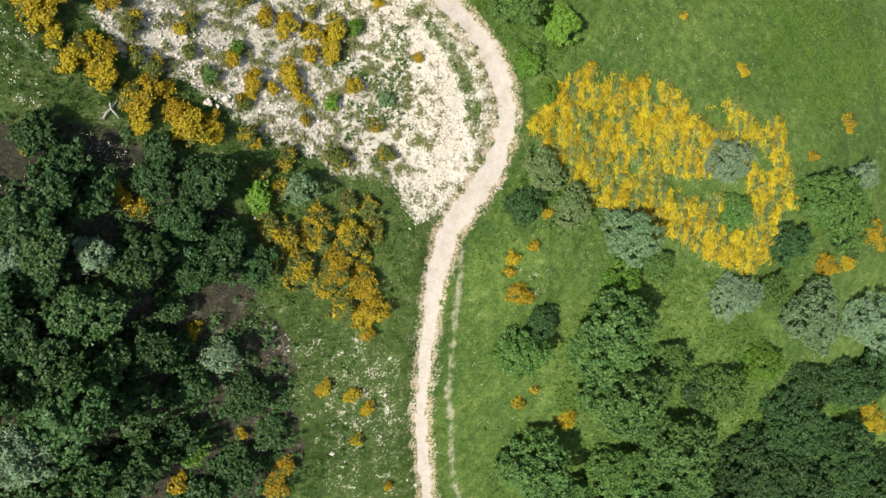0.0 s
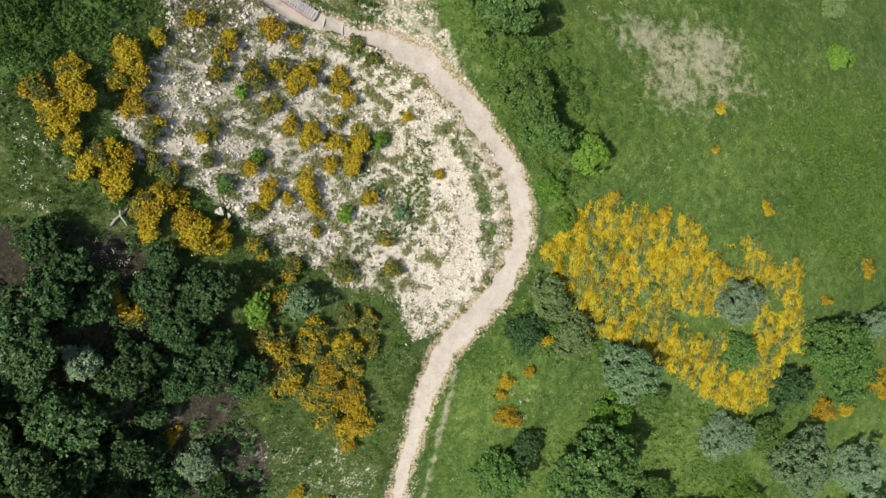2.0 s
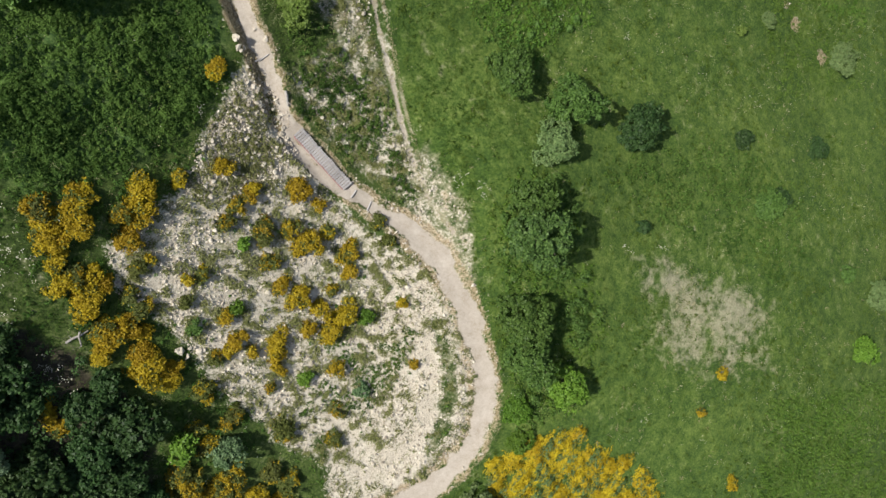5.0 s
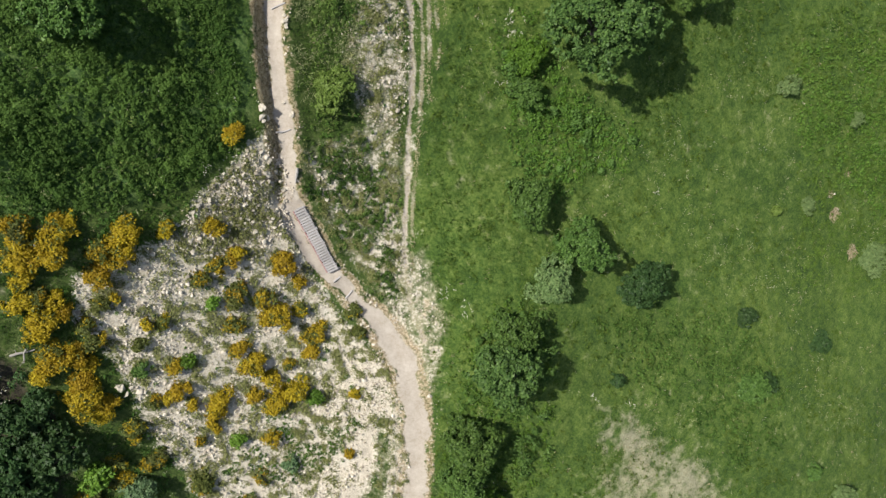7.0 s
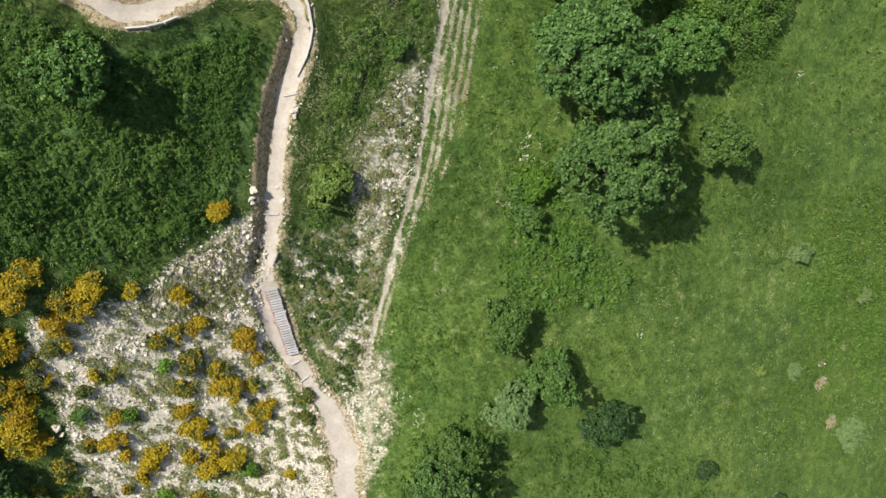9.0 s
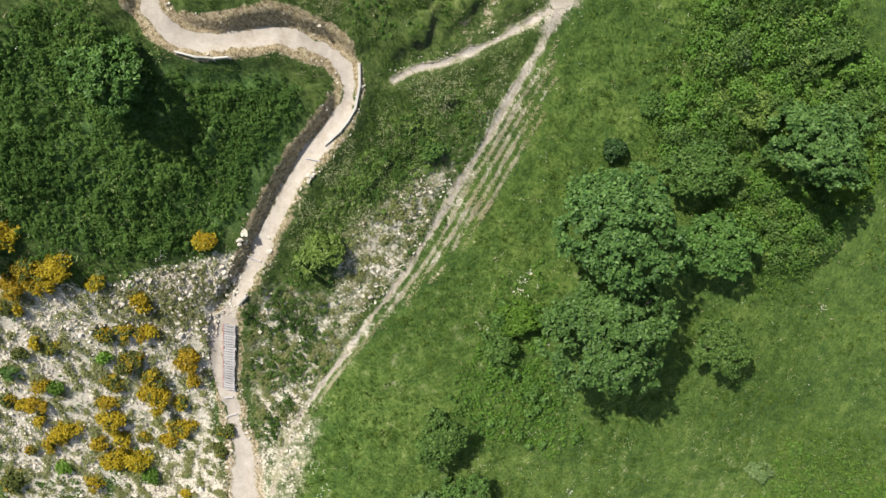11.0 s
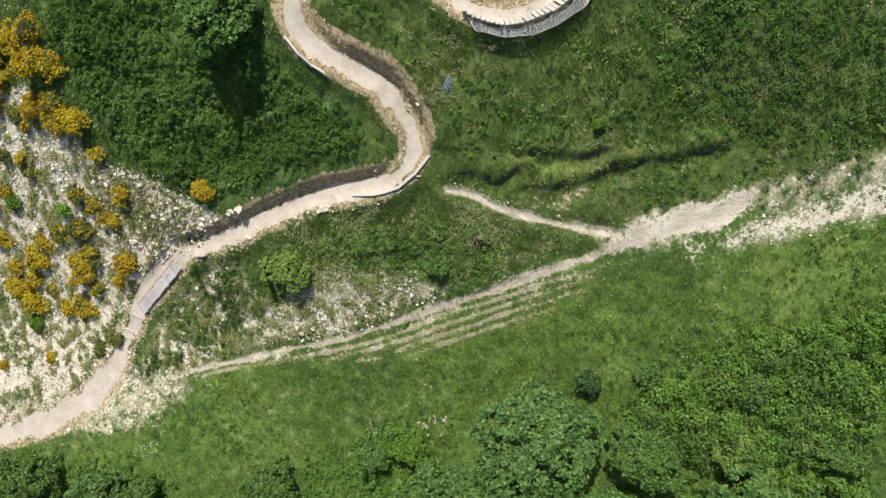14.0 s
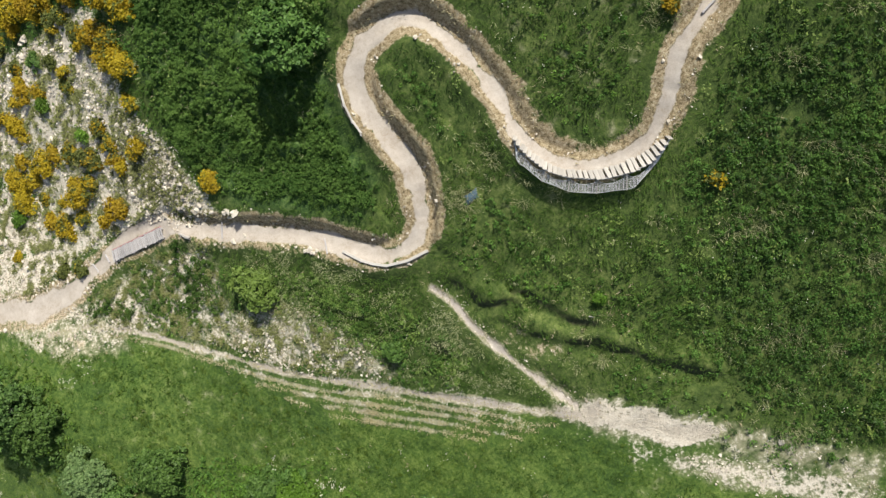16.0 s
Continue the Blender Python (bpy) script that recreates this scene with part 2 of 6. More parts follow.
def hill(x, y):
    """Height of the smooth slope: a broad swell and some knolls and hollows (x, y, spread, height)."""
    x, y = np.asarray(x, float), np.asarray(y, float)
    xc, yc = np.clip(x, -45, 42), np.clip(y, -14, 72)
    u, v = xc / 40, (yc - 28) / 40
    z = sum(c * u**a * v**b for c, (a, b) in zip(HILL, HILL_POWERS))
    for kx, ky, s, h in KNOLLS:
        z = z + h * np.exp(-((xc - kx) ** 2 + (yc - ky) ** 2) / (2 * s * s))
    return z - 0.45 * 60 * np.tanh((x - xc) / 60)


def vnoise(x, y, size, seed):
    """Smooth random field, 0 to 1, with features about size metres across."""
    x, y = np.asarray(x, float) / size, np.asarray(y, float) / size
    i, j = np.floor(x).astype(np.int64), np.floor(y).astype(np.int64)
    u, v = x - i, y - j
    u, v = u * u * (3 - 2 * u), v * v * (3 - 2 * v)

    def rnd(a, b):
        k = (a * 374761393 + b * 668265263 + seed * 1442695041) & 0xFFFFFFFF
        k = ((k ^ (k >> 13)) * 1274126177) & 0xFFFFFFFF
        return ((k ^ (k >> 16)) & 0xFFFF) / 65535.0

    return (rnd(i, j) * (1 - u) + rnd(i + 1, j) * u) * (1 - v) + (rnd(i, j + 1) * (1 - u) + rnd(i + 1, j + 1) * u) * v


def fbm(x, y, size, seed):
    return (vnoise(x, y, size, seed) + 0.5 * vnoise(x, y, size / 2.1, seed + 1) + 0.25 * vnoise(x, y, size / 4.3, seed + 2)) / 1.75


def smooth(v, lo, hi):
    t = np.clip((v - lo) / (hi - lo), 0, 1)
    return t * t * (3 - 2 * t)


def curve_points(pts, gap=0.25):
    """A rounded line through pts (Catmull-Rom), a point every gap metres."""
    p = np.array([pts[0], *pts, pts[-1]], float)
    res = []
    for a, b, c, d in zip(p[:-3], p[1:-2], p[2:-1], p[3:]):
        k = max(2, int(np.linalg.norm(c - b) / gap))
        t = np.linspace(0, 1, k, endpoint=False)[:, None]
        res.append(0.5 * (2 * b + (c - a) * t + (2 * a - 5 * b + 4 * c - d) * t**2 + (3 * b - a - 3 * c + d) * t**3))
    return np.vstack([*res, p[-1:]])


def near_line(x, y, line):
    """Distance to a line of points and the index of its nearest point, for flat arrays; 99 m where it is far."""
    dist, idx = np.full(x.shape, 99.0), np.zeros(x.shape, int)
    lo, hi = line.min(0) - 4, line.max(0) + 4
    k = np.where((x > lo[0]) & (x < hi[0]) & (y > lo[1]) & (y < hi[1]))[0]
    for s in range(0, len(k), 20000):
        q = k[s:s + 20000]
        d2 = (x[q, None] - line[None, :, 0]) ** 2 + (y[q, None] - line[None, :, 1]) ** 2
        m = d2.argmin(1)
        dist[q], idx[q] = np.sqrt(d2[np.arange(len(q)), m]), m
    return dist, idx


def inside(x, y, poly):
    """Signed reach into a closed outline: above 0 inside, by metres from its edge."""
    x, y = np.asarray(x, float), np.asarray(y, float)
    odd, best = np.zeros(x.shape, bool), np.full(x.shape, 1e9)
    for (ax, ay), (bx, by) in zip(poly, poly[1:] + poly[:1]):
        cross = ((ay > y) != (by > y)) & (x < (bx - ax) * (y - ay) / ((by - ay) or 1e-9) + ax)
        odd ^= cross
        t = np.clip(((x - ax) * (bx - ax) + (y - ay) * (by - ay)) / ((bx - ax) ** 2 + (by - ay) ** 2), 0, 1)
        best = np.minimum(best, np.hypot(x - ax - t * (bx - ax), y - ay - t * (by - ay)))
    return np.where(odd, best, -best)


# the bike trail from the meadow past the chalk, over the boardwalk and up the switchbacks
TRAIL_LOW = [(-1.71, -14.42), (-2.0, -9.6), (-2.05, -6.11), (-1.73, -2.87), (-1.31, 0.24), (-1.0, 2.52), (-0.42, 4.8), (0.16, 6.34), (1.99, 8.89), (3.19, 11.1), (3.9, 13.58), (3.86, 15.6), (2.99, 17.71), (1.55, 19.56), (-0.42, 21.5), (-2.3, 22.8), (-4.6, 23.88), (-6.59, 24.3), (-8.56, 24.32), (-9.97, 24.43)]
TRAIL_HIGH = [(-9.97, 24.43), (-10.68, 24.54), (-12.32, 25.08), (-13.86, 25.59), (-14.83, 25.86), (-16.12, 27.11), (-17.97, 28.7), (-19.74, 30.19), (-21.0, 31.39), (-22.17, 32.8), (-23.23, 34.07), (-24.15, 34.55), (-25.1, 34.5), (-25.9, 33.9), (-26.4, 32.7), (-26.64, 32.11), (-26.55, 30.74), (-26.36, 29.3), (-26.57, 28.07), (-27.16, 27.22), (-28.08, 26.84), (-29.15, 27.02), (-29.95, 27.51), (-30.44, 28.6), (-30.76, 30.31), (-30.91, 32.08), (-30.82, 33.04), (-30.75, 33.96), (-30.94, 34.78), (-31.26, 35.54), (-31.79, 36.18), (-32.35, 36.59), (-32.99, 36.87), (-33.69, 37.01), (-34.3, 37.0), (-34.86, 36.75), (-35.3, 36.39), (-35.72, 35.94), (-36.57, 35.12), (-37.37, 34.71), (-37.96, 34.47), (-38.41, 34.13)]
BY_PASS = [(-14.72, 25.57), (-13.89, 24.85), (-12.87, 24.5), (-11.89, 24.34), (-10.73, 24.25), (-9.76, 24.31)]
# the farm track along the foot of the bank, its ruts, and the short cut up from it
TRACK = [(-3.94, 25.62), (-6.36, 26.62), (-8.06, 27.9), (-9.78, 29.55), (-11.38, 31.31), (-13.19, 33.18), (-15.12, 35.29), (-17.34, 37.35), (-19.57, 39.22), (-19.19, 38.81), (-21.22, 40.75), (-23.4, 42.54), (-25.35, 44.28), (-26.7, 45.27)]
WIDE_TRACK = [(-26.7, 45.27), (-28.2, 46.45), (-27.82, 45.94), (-28.89, 47.25), (-30.21, 48.49), (-30.77, 48.94), (-32.32, 50.94), (-34.45, 52.61), (-35.94, 53.78), (-38.71, 55.95)]
WIDE_TRACK_EDGE = [(-28.26, 47.85), (-29.89, 49.76), (-31.21, 51.45), (-32.92, 52.93), (-34.63, 54.41), (-37.2, 56.63)]
SHORT_CUT = [(-24.46, 36.73), (-24.84, 37.78), (-25.04, 39.33), (-25.39, 40.66), (-25.87, 42.23), (-26.41, 43.68), (-26.82, 44.86)]
SIDE_RUT = [(0.69, -14.55), (0.15, -11.27), (0.03, -8.01), (-0.05, -5.4), (0.03, -2.92), (0.35, -0.15), (0.62, 2.56), (0.85, 4.86)]
# outlines of the chalk scar, thin turf, rubble, dry turf and the open meadow
CHALK = [(-17.7, 27.4), (-17.3, 24.5), (-17.2, 22.4), (-17.1, 19.3), (-18.1, 15.5), (-16.8, 13.8), (-14.5, 13.2), (-12.3, 11.7), (-10.8, 10.5), (-8.2, 9.9), (-6.6, 9.1), (-3.8, 8.9), (-2.1, 6.2), (-0.3, 7.6), (1.7, 9.6), (3.0, 12.2), (3.5, 14.7), (2.5, 17.6), (0.9, 19.7), (-1.9, 21.7), (-4.6, 22.9), (-7.0, 23.0), (-9.6, 23.3), (-13.2, 24.6), (-14.4, 25.2), (-16.2, 26.7)]
JUNCTION = [(-8.7, 26.8), (-8.0, 29.4), (-3.7, 27.2), (-0.8, 23.4), (-1.5, 22.2), (-7.3, 25.3)]
RUBBLE = [(-18.0, 33.6), (-19.4, 35.5), (-19.6, 37.7), (-17.9, 37.4), (-15.9, 35.7), (-14.0, 33.3), (-15.0, 32.0), (-16.7, 32.2)]
SPILL = [(-10.7, 27.4), (-13.6, 27.5), (-14.3, 29.9), (-15.2, 31.7), (-17.6, 32.5), (-19.1, 34.5), (-20.4, 37.1), (-21.2, 38.6), (-20.3, 39.3), (-17.7, 37.1), (-15.4, 35.0), (-12.1, 31.1)]
SCREE = [(-17.4, 23.8), (-17.4, 25.9), (-17.1, 27.0), (-15.1, 25.9), (-15.0, 25.0), (-13.7, 24.4), (-13.6, 22.6), (-14.7, 21.2), (-16.4, 19.7), (-16.7, 21.6)]
THIN_TURF = [(-16.0, 28.0), (-15.3, 30.8), (-13.4, 32.8), (-10.1, 29.7), (-6.7, 26.9), (-7.5, 25.6), (-10.9, 25.8), (-14.0, 26.7)]
THIN_TURF_LOW = [(-12.1, 1.9), (-8.3, 0.2), (-5.1, -1.2), (-2.6, -2.8), (-3.0, -13.8), (-9.2, -12.6), (-10.7, -6.9), (-11.2, -2.5)]
DRY_TURF = [(6.8, 30.9), (10.1, 33.4), (15.5, 35.2), (21.6, 35.6), (22.5, 30.3), (18.6, 27.0), (14.1, 25.6), (10.4, 28.3)]
THICKET = [(-21.4, 15.7), (-20.2, 17.9), (-18.6, 20.2), (-17.9, 24.4), (-18.8, 27.8), (-21.2, 30.5), (-23.4, 32.3), (-25.2, 31.5), (-25.6, 27.4), (-27.1, 25.1), (-28.0, 22.1)]
BARE_EARTH = [(-31.3, 30.7), (-31.6, 31.8), (-31.7, 32.6), (-31.8, 33.3), (-31.9, 34.5), (-32.3, 35.2), (-32.9, 36.0), (-33.4, 36.2), (-34.1, 36.3), (-34.7, 36.0), (-35.3, 35.4), (-35.9, 35.2), (-36.4, 35.4), (-36.8, 35.7), (-36.1, 36.8), (-35.3, 37.2), (-34.6, 37.3), (-33.6, 37.2), (-32.4, 36.8), (-31.4, 36.0), (-30.9, 34.9), (-30.7, 33.8), (-30.4, 33.4), (-30.4, 31.9)]
LEDGE = [(-26.2, 40.1), (-26.6, 40.8), (-27.2, 41.4), (-27.9, 42.2), (-27.1, 42.7), (-26.1, 41.9), (-25.7, 40.6)]
# the wood floor, leaf litter darkened for shade, and small bare scrapes in the meadow (x, y, radius)
WOOD_FLOOR = [(-27.0, 9.0), (-19.0, 9.8), (-14.8, 8.6), (-11.8, 6.2), (-11.6, 1.0), (-9.5, -3.0), (-10.0, -9.0), (-13.0, -16.0), (-30.0, -16.0)]
MOLEHILLS = [(11.18, 55.7, 0.75), (14.88, 55.42, 0.8), (9.3, 58.42, 0.5), (9.58, 56.04, 0.45)]
# packed chalk inside the bend, the grass strip beside it, the worn stretch of the farm track: sand, washed rubble, thin turf
PACKED = [(-4.9, 19.8), (-1.6, 20.2), (1.1, 19.1), (2.2, 16.3), (2.4, 12.2), (-0.5, 7.7), (-2.1, 6.3), (-2.6, 8.8), (-1.1, 12.9), (-2.1, 16.9)]
STRIP = [(-2.5, 20.8), (-1.4, 20.0), (0.2, 18.9), (1.7, 16.5), (2.2, 14.3), (1.9, 12.4), (1.1, 12.3), (1.0, 14.9), (0.0, 17.3), (-1.7, 19.2), (-3.0, 20.2)]
WORN = [(-25.8, 44.2), (-27.8, 45.0), (-29.3, 46.5), (-31.1, 48.3), (-30.8, 49.0), (-29.8, 49.0), (-28.3, 47.6), (-26.8, 46.1)]
WASHED = [(-28.6, 48.7), (-30.6, 49.8), (-32.1, 51.1), (-33.7, 52.5), (-34.8, 53.5), (-34.2, 54.8), (-33.2, 54.0), (-31.9, 52.7), (-30.4, 51.3), (-28.6, 49.2)]
WORN_EDGE = [(-31.2, 48.4), (-35.4, 52.7), (-34.9, 53.6), (-30.6, 49.5)]
UNDERGROWTH = [('dark', [(-38.0, 37.4), (-39.7, 38.2), (-42.4, 41.0), (-41.0, 43.6), (-39.2, 42.0), (-37.6, 39.3)]), ('dark', [(-34.7, 42.3), (-37.1, 43.5), (-37.6, 45.7), (-36.3, 46.4), (-34.0, 44.2)]), ('dark', [(-34.0, 41.5), (-36.0, 44.2), (-35.3, 47.1), (-33.3, 46.7), (-32.2, 45.2), (-32.3, 43.4)]), ('dark', [(-37.3, 47.5), (-38.5, 48.8), (-37.6, 51.3), (-36.4, 49.5)])]
UNDERGROWTH += [('fresh', [(24.0, 27.9), (37.7, 36.8), (43.2, 22.3), (33.0, 17.4), (27.3, 20.8)]), ('fresh', [(-1.2, 59.4), (5.3, 69.7), (17.7, 61.3), (10.0, 57.1), (4.4, 55.4)]), ('herb', [(2.6, 34.6), (8.2, 41.9), (16.4, 44.6), (22.0, 40.0), (19.8, 35.8), (14.0, 35.6), (6.6, 34.0)]), ('herb', [(-2.5, 30.9), (1.6, 32.3), (4.9, 24.9), (9.0, 20.8), (6.2, 16.4), (2.8, 18.4), (1.1, 23.3), (-1.6, 27.4)])]
UNDERGROWTH += [('herb', [(-13.4, 40.8), (-9.7, 41.0), (-7.8, 44.5), (-5.3, 44.1), (-4.2, 39.7), (-4.3, 36.8), (-7.4, 36.9), (-10.7, 39.1)]), ('fresh', [(-22.4, 49.4), (-25.3, 51.3), (-28.5, 54.0), (-31.3, 57.9), (-19.1, 64.2), (-15.9, 59.2), (-16.4, 52.3), (-20.1, 49.4)]), ('fresh', [(14.7, 3.8), (21.0, 4.4), (29.9, -3.8), (44.3, -7.7), (46.1, -20.1), (9.8, -15.9), (8.1, -5.8), (9.1, 0.3)]), ('herb', [(4.1, 11.2), (5.8, 12.6), (8.8, 9.6), (11.1, 7.8), (8.4, 6.0), (4.5, 6.6)])]
UNDERGROWTH += [('herb', [(-34.3, 39.0), (-36.6, 38.9), (-41.5, 40.0), (-37.0, 51.1), (-34.1, 48.5), (-32.3, 46.0), (-32.2, 42.5)]), ('herb', [(-31.1, 40.3), (-33.2, 40.7), (-32.1, 43.6), (-30.0, 43.0)]), ('herb', [(-21.1, 31.5), (-21.7, 33.1), (-22.4, 35.2), (-23.2, 37.3), (-23.8, 40.7), (-22.2, 39.9), (-20.7, 36.7), (-18.8, 33.5), (-17.6, 30.7)])]
UNDERGROWTH += [('fresh', [(-18.5, 55.0), (-13.8, 60.5), (-10.5, 58.0), (-12.0, 54.5), (-15.5, 53.5)]), ('fresh', [(-11.5, 43.5), (-9.0, 42.5), (-5.5, 43.8), (-5.0, 39.5), (-8.0, 38.2), (-10.5, 39.8)])]
UNDERGROWTH += [('dark', [(-33.9, 43.2), (-37.4, 50.9), (-35.4, 52.3), (-32.4, 47.2)]), ('dark', [(-38.6, 35.6), (-41.8, 38.3), (-39.1, 44.4), (-35.5, 42.2), (-36.0, 38.3)])]
BROOM = [(5.9, 13.5), (7.6, 16.1), (10.3, 18.4), (11.5, 17.5), (12.9, 18.2), (15.8, 18.2), (18.4, 17.3), (19.0, 15.6), (23.4, 17.8), (25.4, 16.9), (27.8, 16.8), (28.7, 14.7), (29.9, 10.5), (29.2, 7.1), (24.9, 4.2), (20.3, 5.4), (17.0, 7.1), (12.9, 8.5), (10.1, 8.7), (8.3, 10.7)]
LINES = {
    # name: line, half width of the trodden strip, bench
    "trail": (curve_points(TRAIL_LOW + TRAIL_HIGH[1:]), 0.52, 1.0), "by_pass": (curve_points(BY_PASS), 0.36, 0.0), "track": (curve_points(TRACK, 0.1), 0.16, 0.0),
    "cut": (curve_points(SHORT_CUT, 0.1), 0.14, 0.3), "side": (curve_points(SIDE_RUT, 0.1), 0.2, 0.0),
    "wide": (curve_points(WIDE_TRACK), 0.75, 0.0), "wide_edge": (curve_points(WIDE_TRACK_EDGE), 0.45, 0.0),
}
base = curve_points(TRACK, 0.1)
turn = np.gradient(base, axis=0)
turn = np.c_[turn[:, 1], -turn[:, 0]] / np.linalg.norm(turn, axis=1, keepdims=True)
turn = turn * np.sign(turn[:, :1] + turn[:, 1:])
count = len(base)
for i, (gap, start, stop) in enumerate(((0.55, 0.34, 0.97), (0.95, 0.44, 0.95), (1.4, 0.5, 0.93), (1.85, 0.56, 0.88), (0.45, 0.14, 0.36))):
    a, b = int(count * start), int(count * stop)
    drift = (fbm(base[:, 0], base[:, 1], 3.5, 93 + i) - 0.5)[:, None] * 0.4
    LINES["rut%d" % i] = ((base + turn * (gap + drift))[a:b], 0.11, 0.0)
MEADOW = TRAIL_LOW[:-4] + TRACK[2:] + WIDE_TRACK[1:] + [(-36.0, 90.0), (200.0, 90.0), (200.0, -60.0), (-1.5, -60.0)]


TERRACES = [[(-24.91, 36.31), (-25.57, 37.12), (-25.88, 38.07), (-26.04, 38.59), (-26.98, 39.12), (-27.62, 39.1), (-28.13, 39.84), (-28.46, 40.66), (-28.76, 41.37), (-29.34, 41.91), (-29.85, 42.58)], [(-25.37, 39.3), (-25.87, 39.45), (-26.37, 39.67), (-26.73, 40.53), (-27.28, 41.24), (-27.76, 41.83), (-28.53, 42.35), (-29.1, 42.73), (-29.6, 43.44), (-30.17, 44.0), (-30.97, 45.11), (-31.84, 46.05), (-32.28, 46.54), (-32.96, 46.77)], [(-19.25, 34.04), (-20.46, 35.39), (-21.55, 36.8), (-23.23, 37.78)], [(-22.85, 38.33), (-23.32, 39.3), (-23.72, 40.37)], [(-26.39, 42.1), (-26.59, 42.69), (-26.92, 43.62), (-27.62, 44.43)]]
STEPS = [curve_points(t) for t in TERRACES]


def land(x, y):
    """Height and ground cover at flat arrays x, y."""
    z, scarp_shade = hill(x, y), np.zeros(np.shape(x))
    for line in STEPS:
        d, i = near_line(x, y, line)
        n = np.gradient(line, axis=0)
        n = np.c_[n[:, 1], -n[:, 0]] / np.maximum(np.linalg.norm(n, axis=1, keepdims=True), 1e-9)
        n = n * np.sign(n[:, :1] + 1e-9)
        side = (x - line[i, 0]) * n[i, 0] + (y - line[i, 1]) * n[i, 1]
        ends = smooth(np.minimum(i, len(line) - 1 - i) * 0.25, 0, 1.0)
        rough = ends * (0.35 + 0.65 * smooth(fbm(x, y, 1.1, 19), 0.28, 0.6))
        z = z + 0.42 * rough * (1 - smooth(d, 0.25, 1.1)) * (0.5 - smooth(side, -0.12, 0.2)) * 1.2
        # strip along each step face that is coloured dark as shade; grass thins there
        scarp_shade = np.maximum(scarp_shade, rough * smooth(side, -0.10, 0.0) * (1 - smooth(side, 0.16, 0.34)) * (d < 9))
    trail, bank, verge, edge = (np.zeros(x.shape) for _ in range(4))
    wob = (fbm(x, y, 1.1, 31) - 0.5) * 0.5 + (vnoise(x, y, 0.42, 34) - 0.5) * 0.26
    dry = np.zeros(x.shape)
    for name, (line, half, bench) in LINES.items():
        d, i = near_line(x, y, line)
        if name == "trail":  # narrow in the meadow, widest round the bend, narrower up the hill
            half = 0.44 + 0.30 * smooth(y, -4.0, 9.0) - 0.32 * smooth(-x, 4.0, 11.0) - 0.13 * smooth(-x, 27.5, 30.5)
        edge = np.maximum(edge, 1 - smooth(d, half * 1.2, half * 1.2 + 0.4))
        if bench:
            verge = np.maximum(verge, 1 - smooth(d, half + 0.9, half + 1.9))
        w = 1 - smooth(d + wob * half * 1.9, half * 0.6, half * 1.35)
        if name[:3] == "rut":
            fade = smooth(np.minimum(i, len(line) - 1 - i) * 0.1, 0, 4.0)
            w *= 0.38 * fade * smooth(0.6 * fbm(x, y, 0.9, 52) + 0.4 * fbm(x, y, 3.0, 54), 0.32, 0.52)
            dry = np.maximum(dry, (1 - smooth(d + wob * 0.25, half * 0.7, half * 1.5)) * 1.1 * fade * (0.5 + 0.5 * smooth(fbm(x, y, 0.7, 53), 0.3, 0.55)))
        elif name in ("side", "track"):
            dry = np.maximum(dry, (1 - smooth(d + wob * 0.6, half * 0.6, half * 2.0)) * (1.1 if name == "track" else 0.35 + 0.5 * fbm(x, y, 0.6, 55)))
            w *= (0.4 + 0.6 * smooth(fbm(x, y, 0.7, 57), 0.32, 0.56)) * (0.25 if name == "side" else 0.8)
        elif name == "cut":
            dry = np.maximum(dry, (1 - smooth(d + wob * 0.4, half * 0.8, half * 2.2)) * 0.9)
            w *= 0.35 + 0.5 * smooth(fbm(x, y, 0.8, 58), 0.3, 0.55)
        if name[:4] == "wide":
            w *= 0.3 * smooth(fbm(x, y, 1.2, 59), 0.28, 0.55)
        trail = np.maximum(trail, w)
        if bench:
            zc = hill(line[:, 0], line[:, 1])
            zc = np.convolve(np.pad(zc, 10, mode="edge"), np.ones(21) / 21, mode="valid")
            step = np.gradient(line, axis=0)
            size = np.maximum(np.linalg.norm(step, axis=1), 1e-6)
            ahead = ((x - line[i, 0]) * step[i, 0] + (y - line[i, 1]) * step[i, 1]) / size[i]
            level = zc[i] + np.clip(ahead, -0.25, 0.25) * (np.gradient(zc) / size)[i]
            up = smooth(z - level, 0.02, 0.25)
            steep = up * smooth(-x, 15.2, 16.8)
            k = (1 - smooth(d, half * 1.15, half * 1.15 + 0.9 - 0.15 * up - 0.42 * steep)) * bench
            level = level - 0.08 * smooth(-x, 15.2, 16.8) * (name == "trail")
            if name == "trail":
                k = k * (0.55 + 0.45 * smooth(-x, 3.0, 10.0))
            z = z + (level - z) * k - 0.05 * (1 - smooth(d, 0, half)) * (d < 9)
            high = smooth(-x, 23.0, 26.5)
            lip = steep * (name == "trail")
            z = z + 0.2 * lip * (1 - smooth(-x, 29.0, 31.0)) * (smooth(d, half * 1.2, half * 1.2 + 0.3) - smooth(d, half + 1.3, half + 3.0))
            wide = 0.12 * up * high + 0.1 * lip
            rim = smooth(d, half * 0.5, half * 0.8) - smooth(d + wob * 0.5, half * 1.35 + 0.12 + wide, half * 1.35 + 0.45 + wide)
            bank = np.maximum(bank, rim * (0.68 + 0.2 * up * smooth(-x, 8.0, 14.0) + 0.3 * high) * bench)
    bank = np.maximum(bank, smooth(inside(x, y, BARE_EARTH), -0.4, 0.3) * 0.75)
    bank = np.maximum(bank, smooth(inside(x, y, SCREE), -0.8, 0.5) * (0.3 + 0.45 * fbm(x, y, 0.8, 30)))
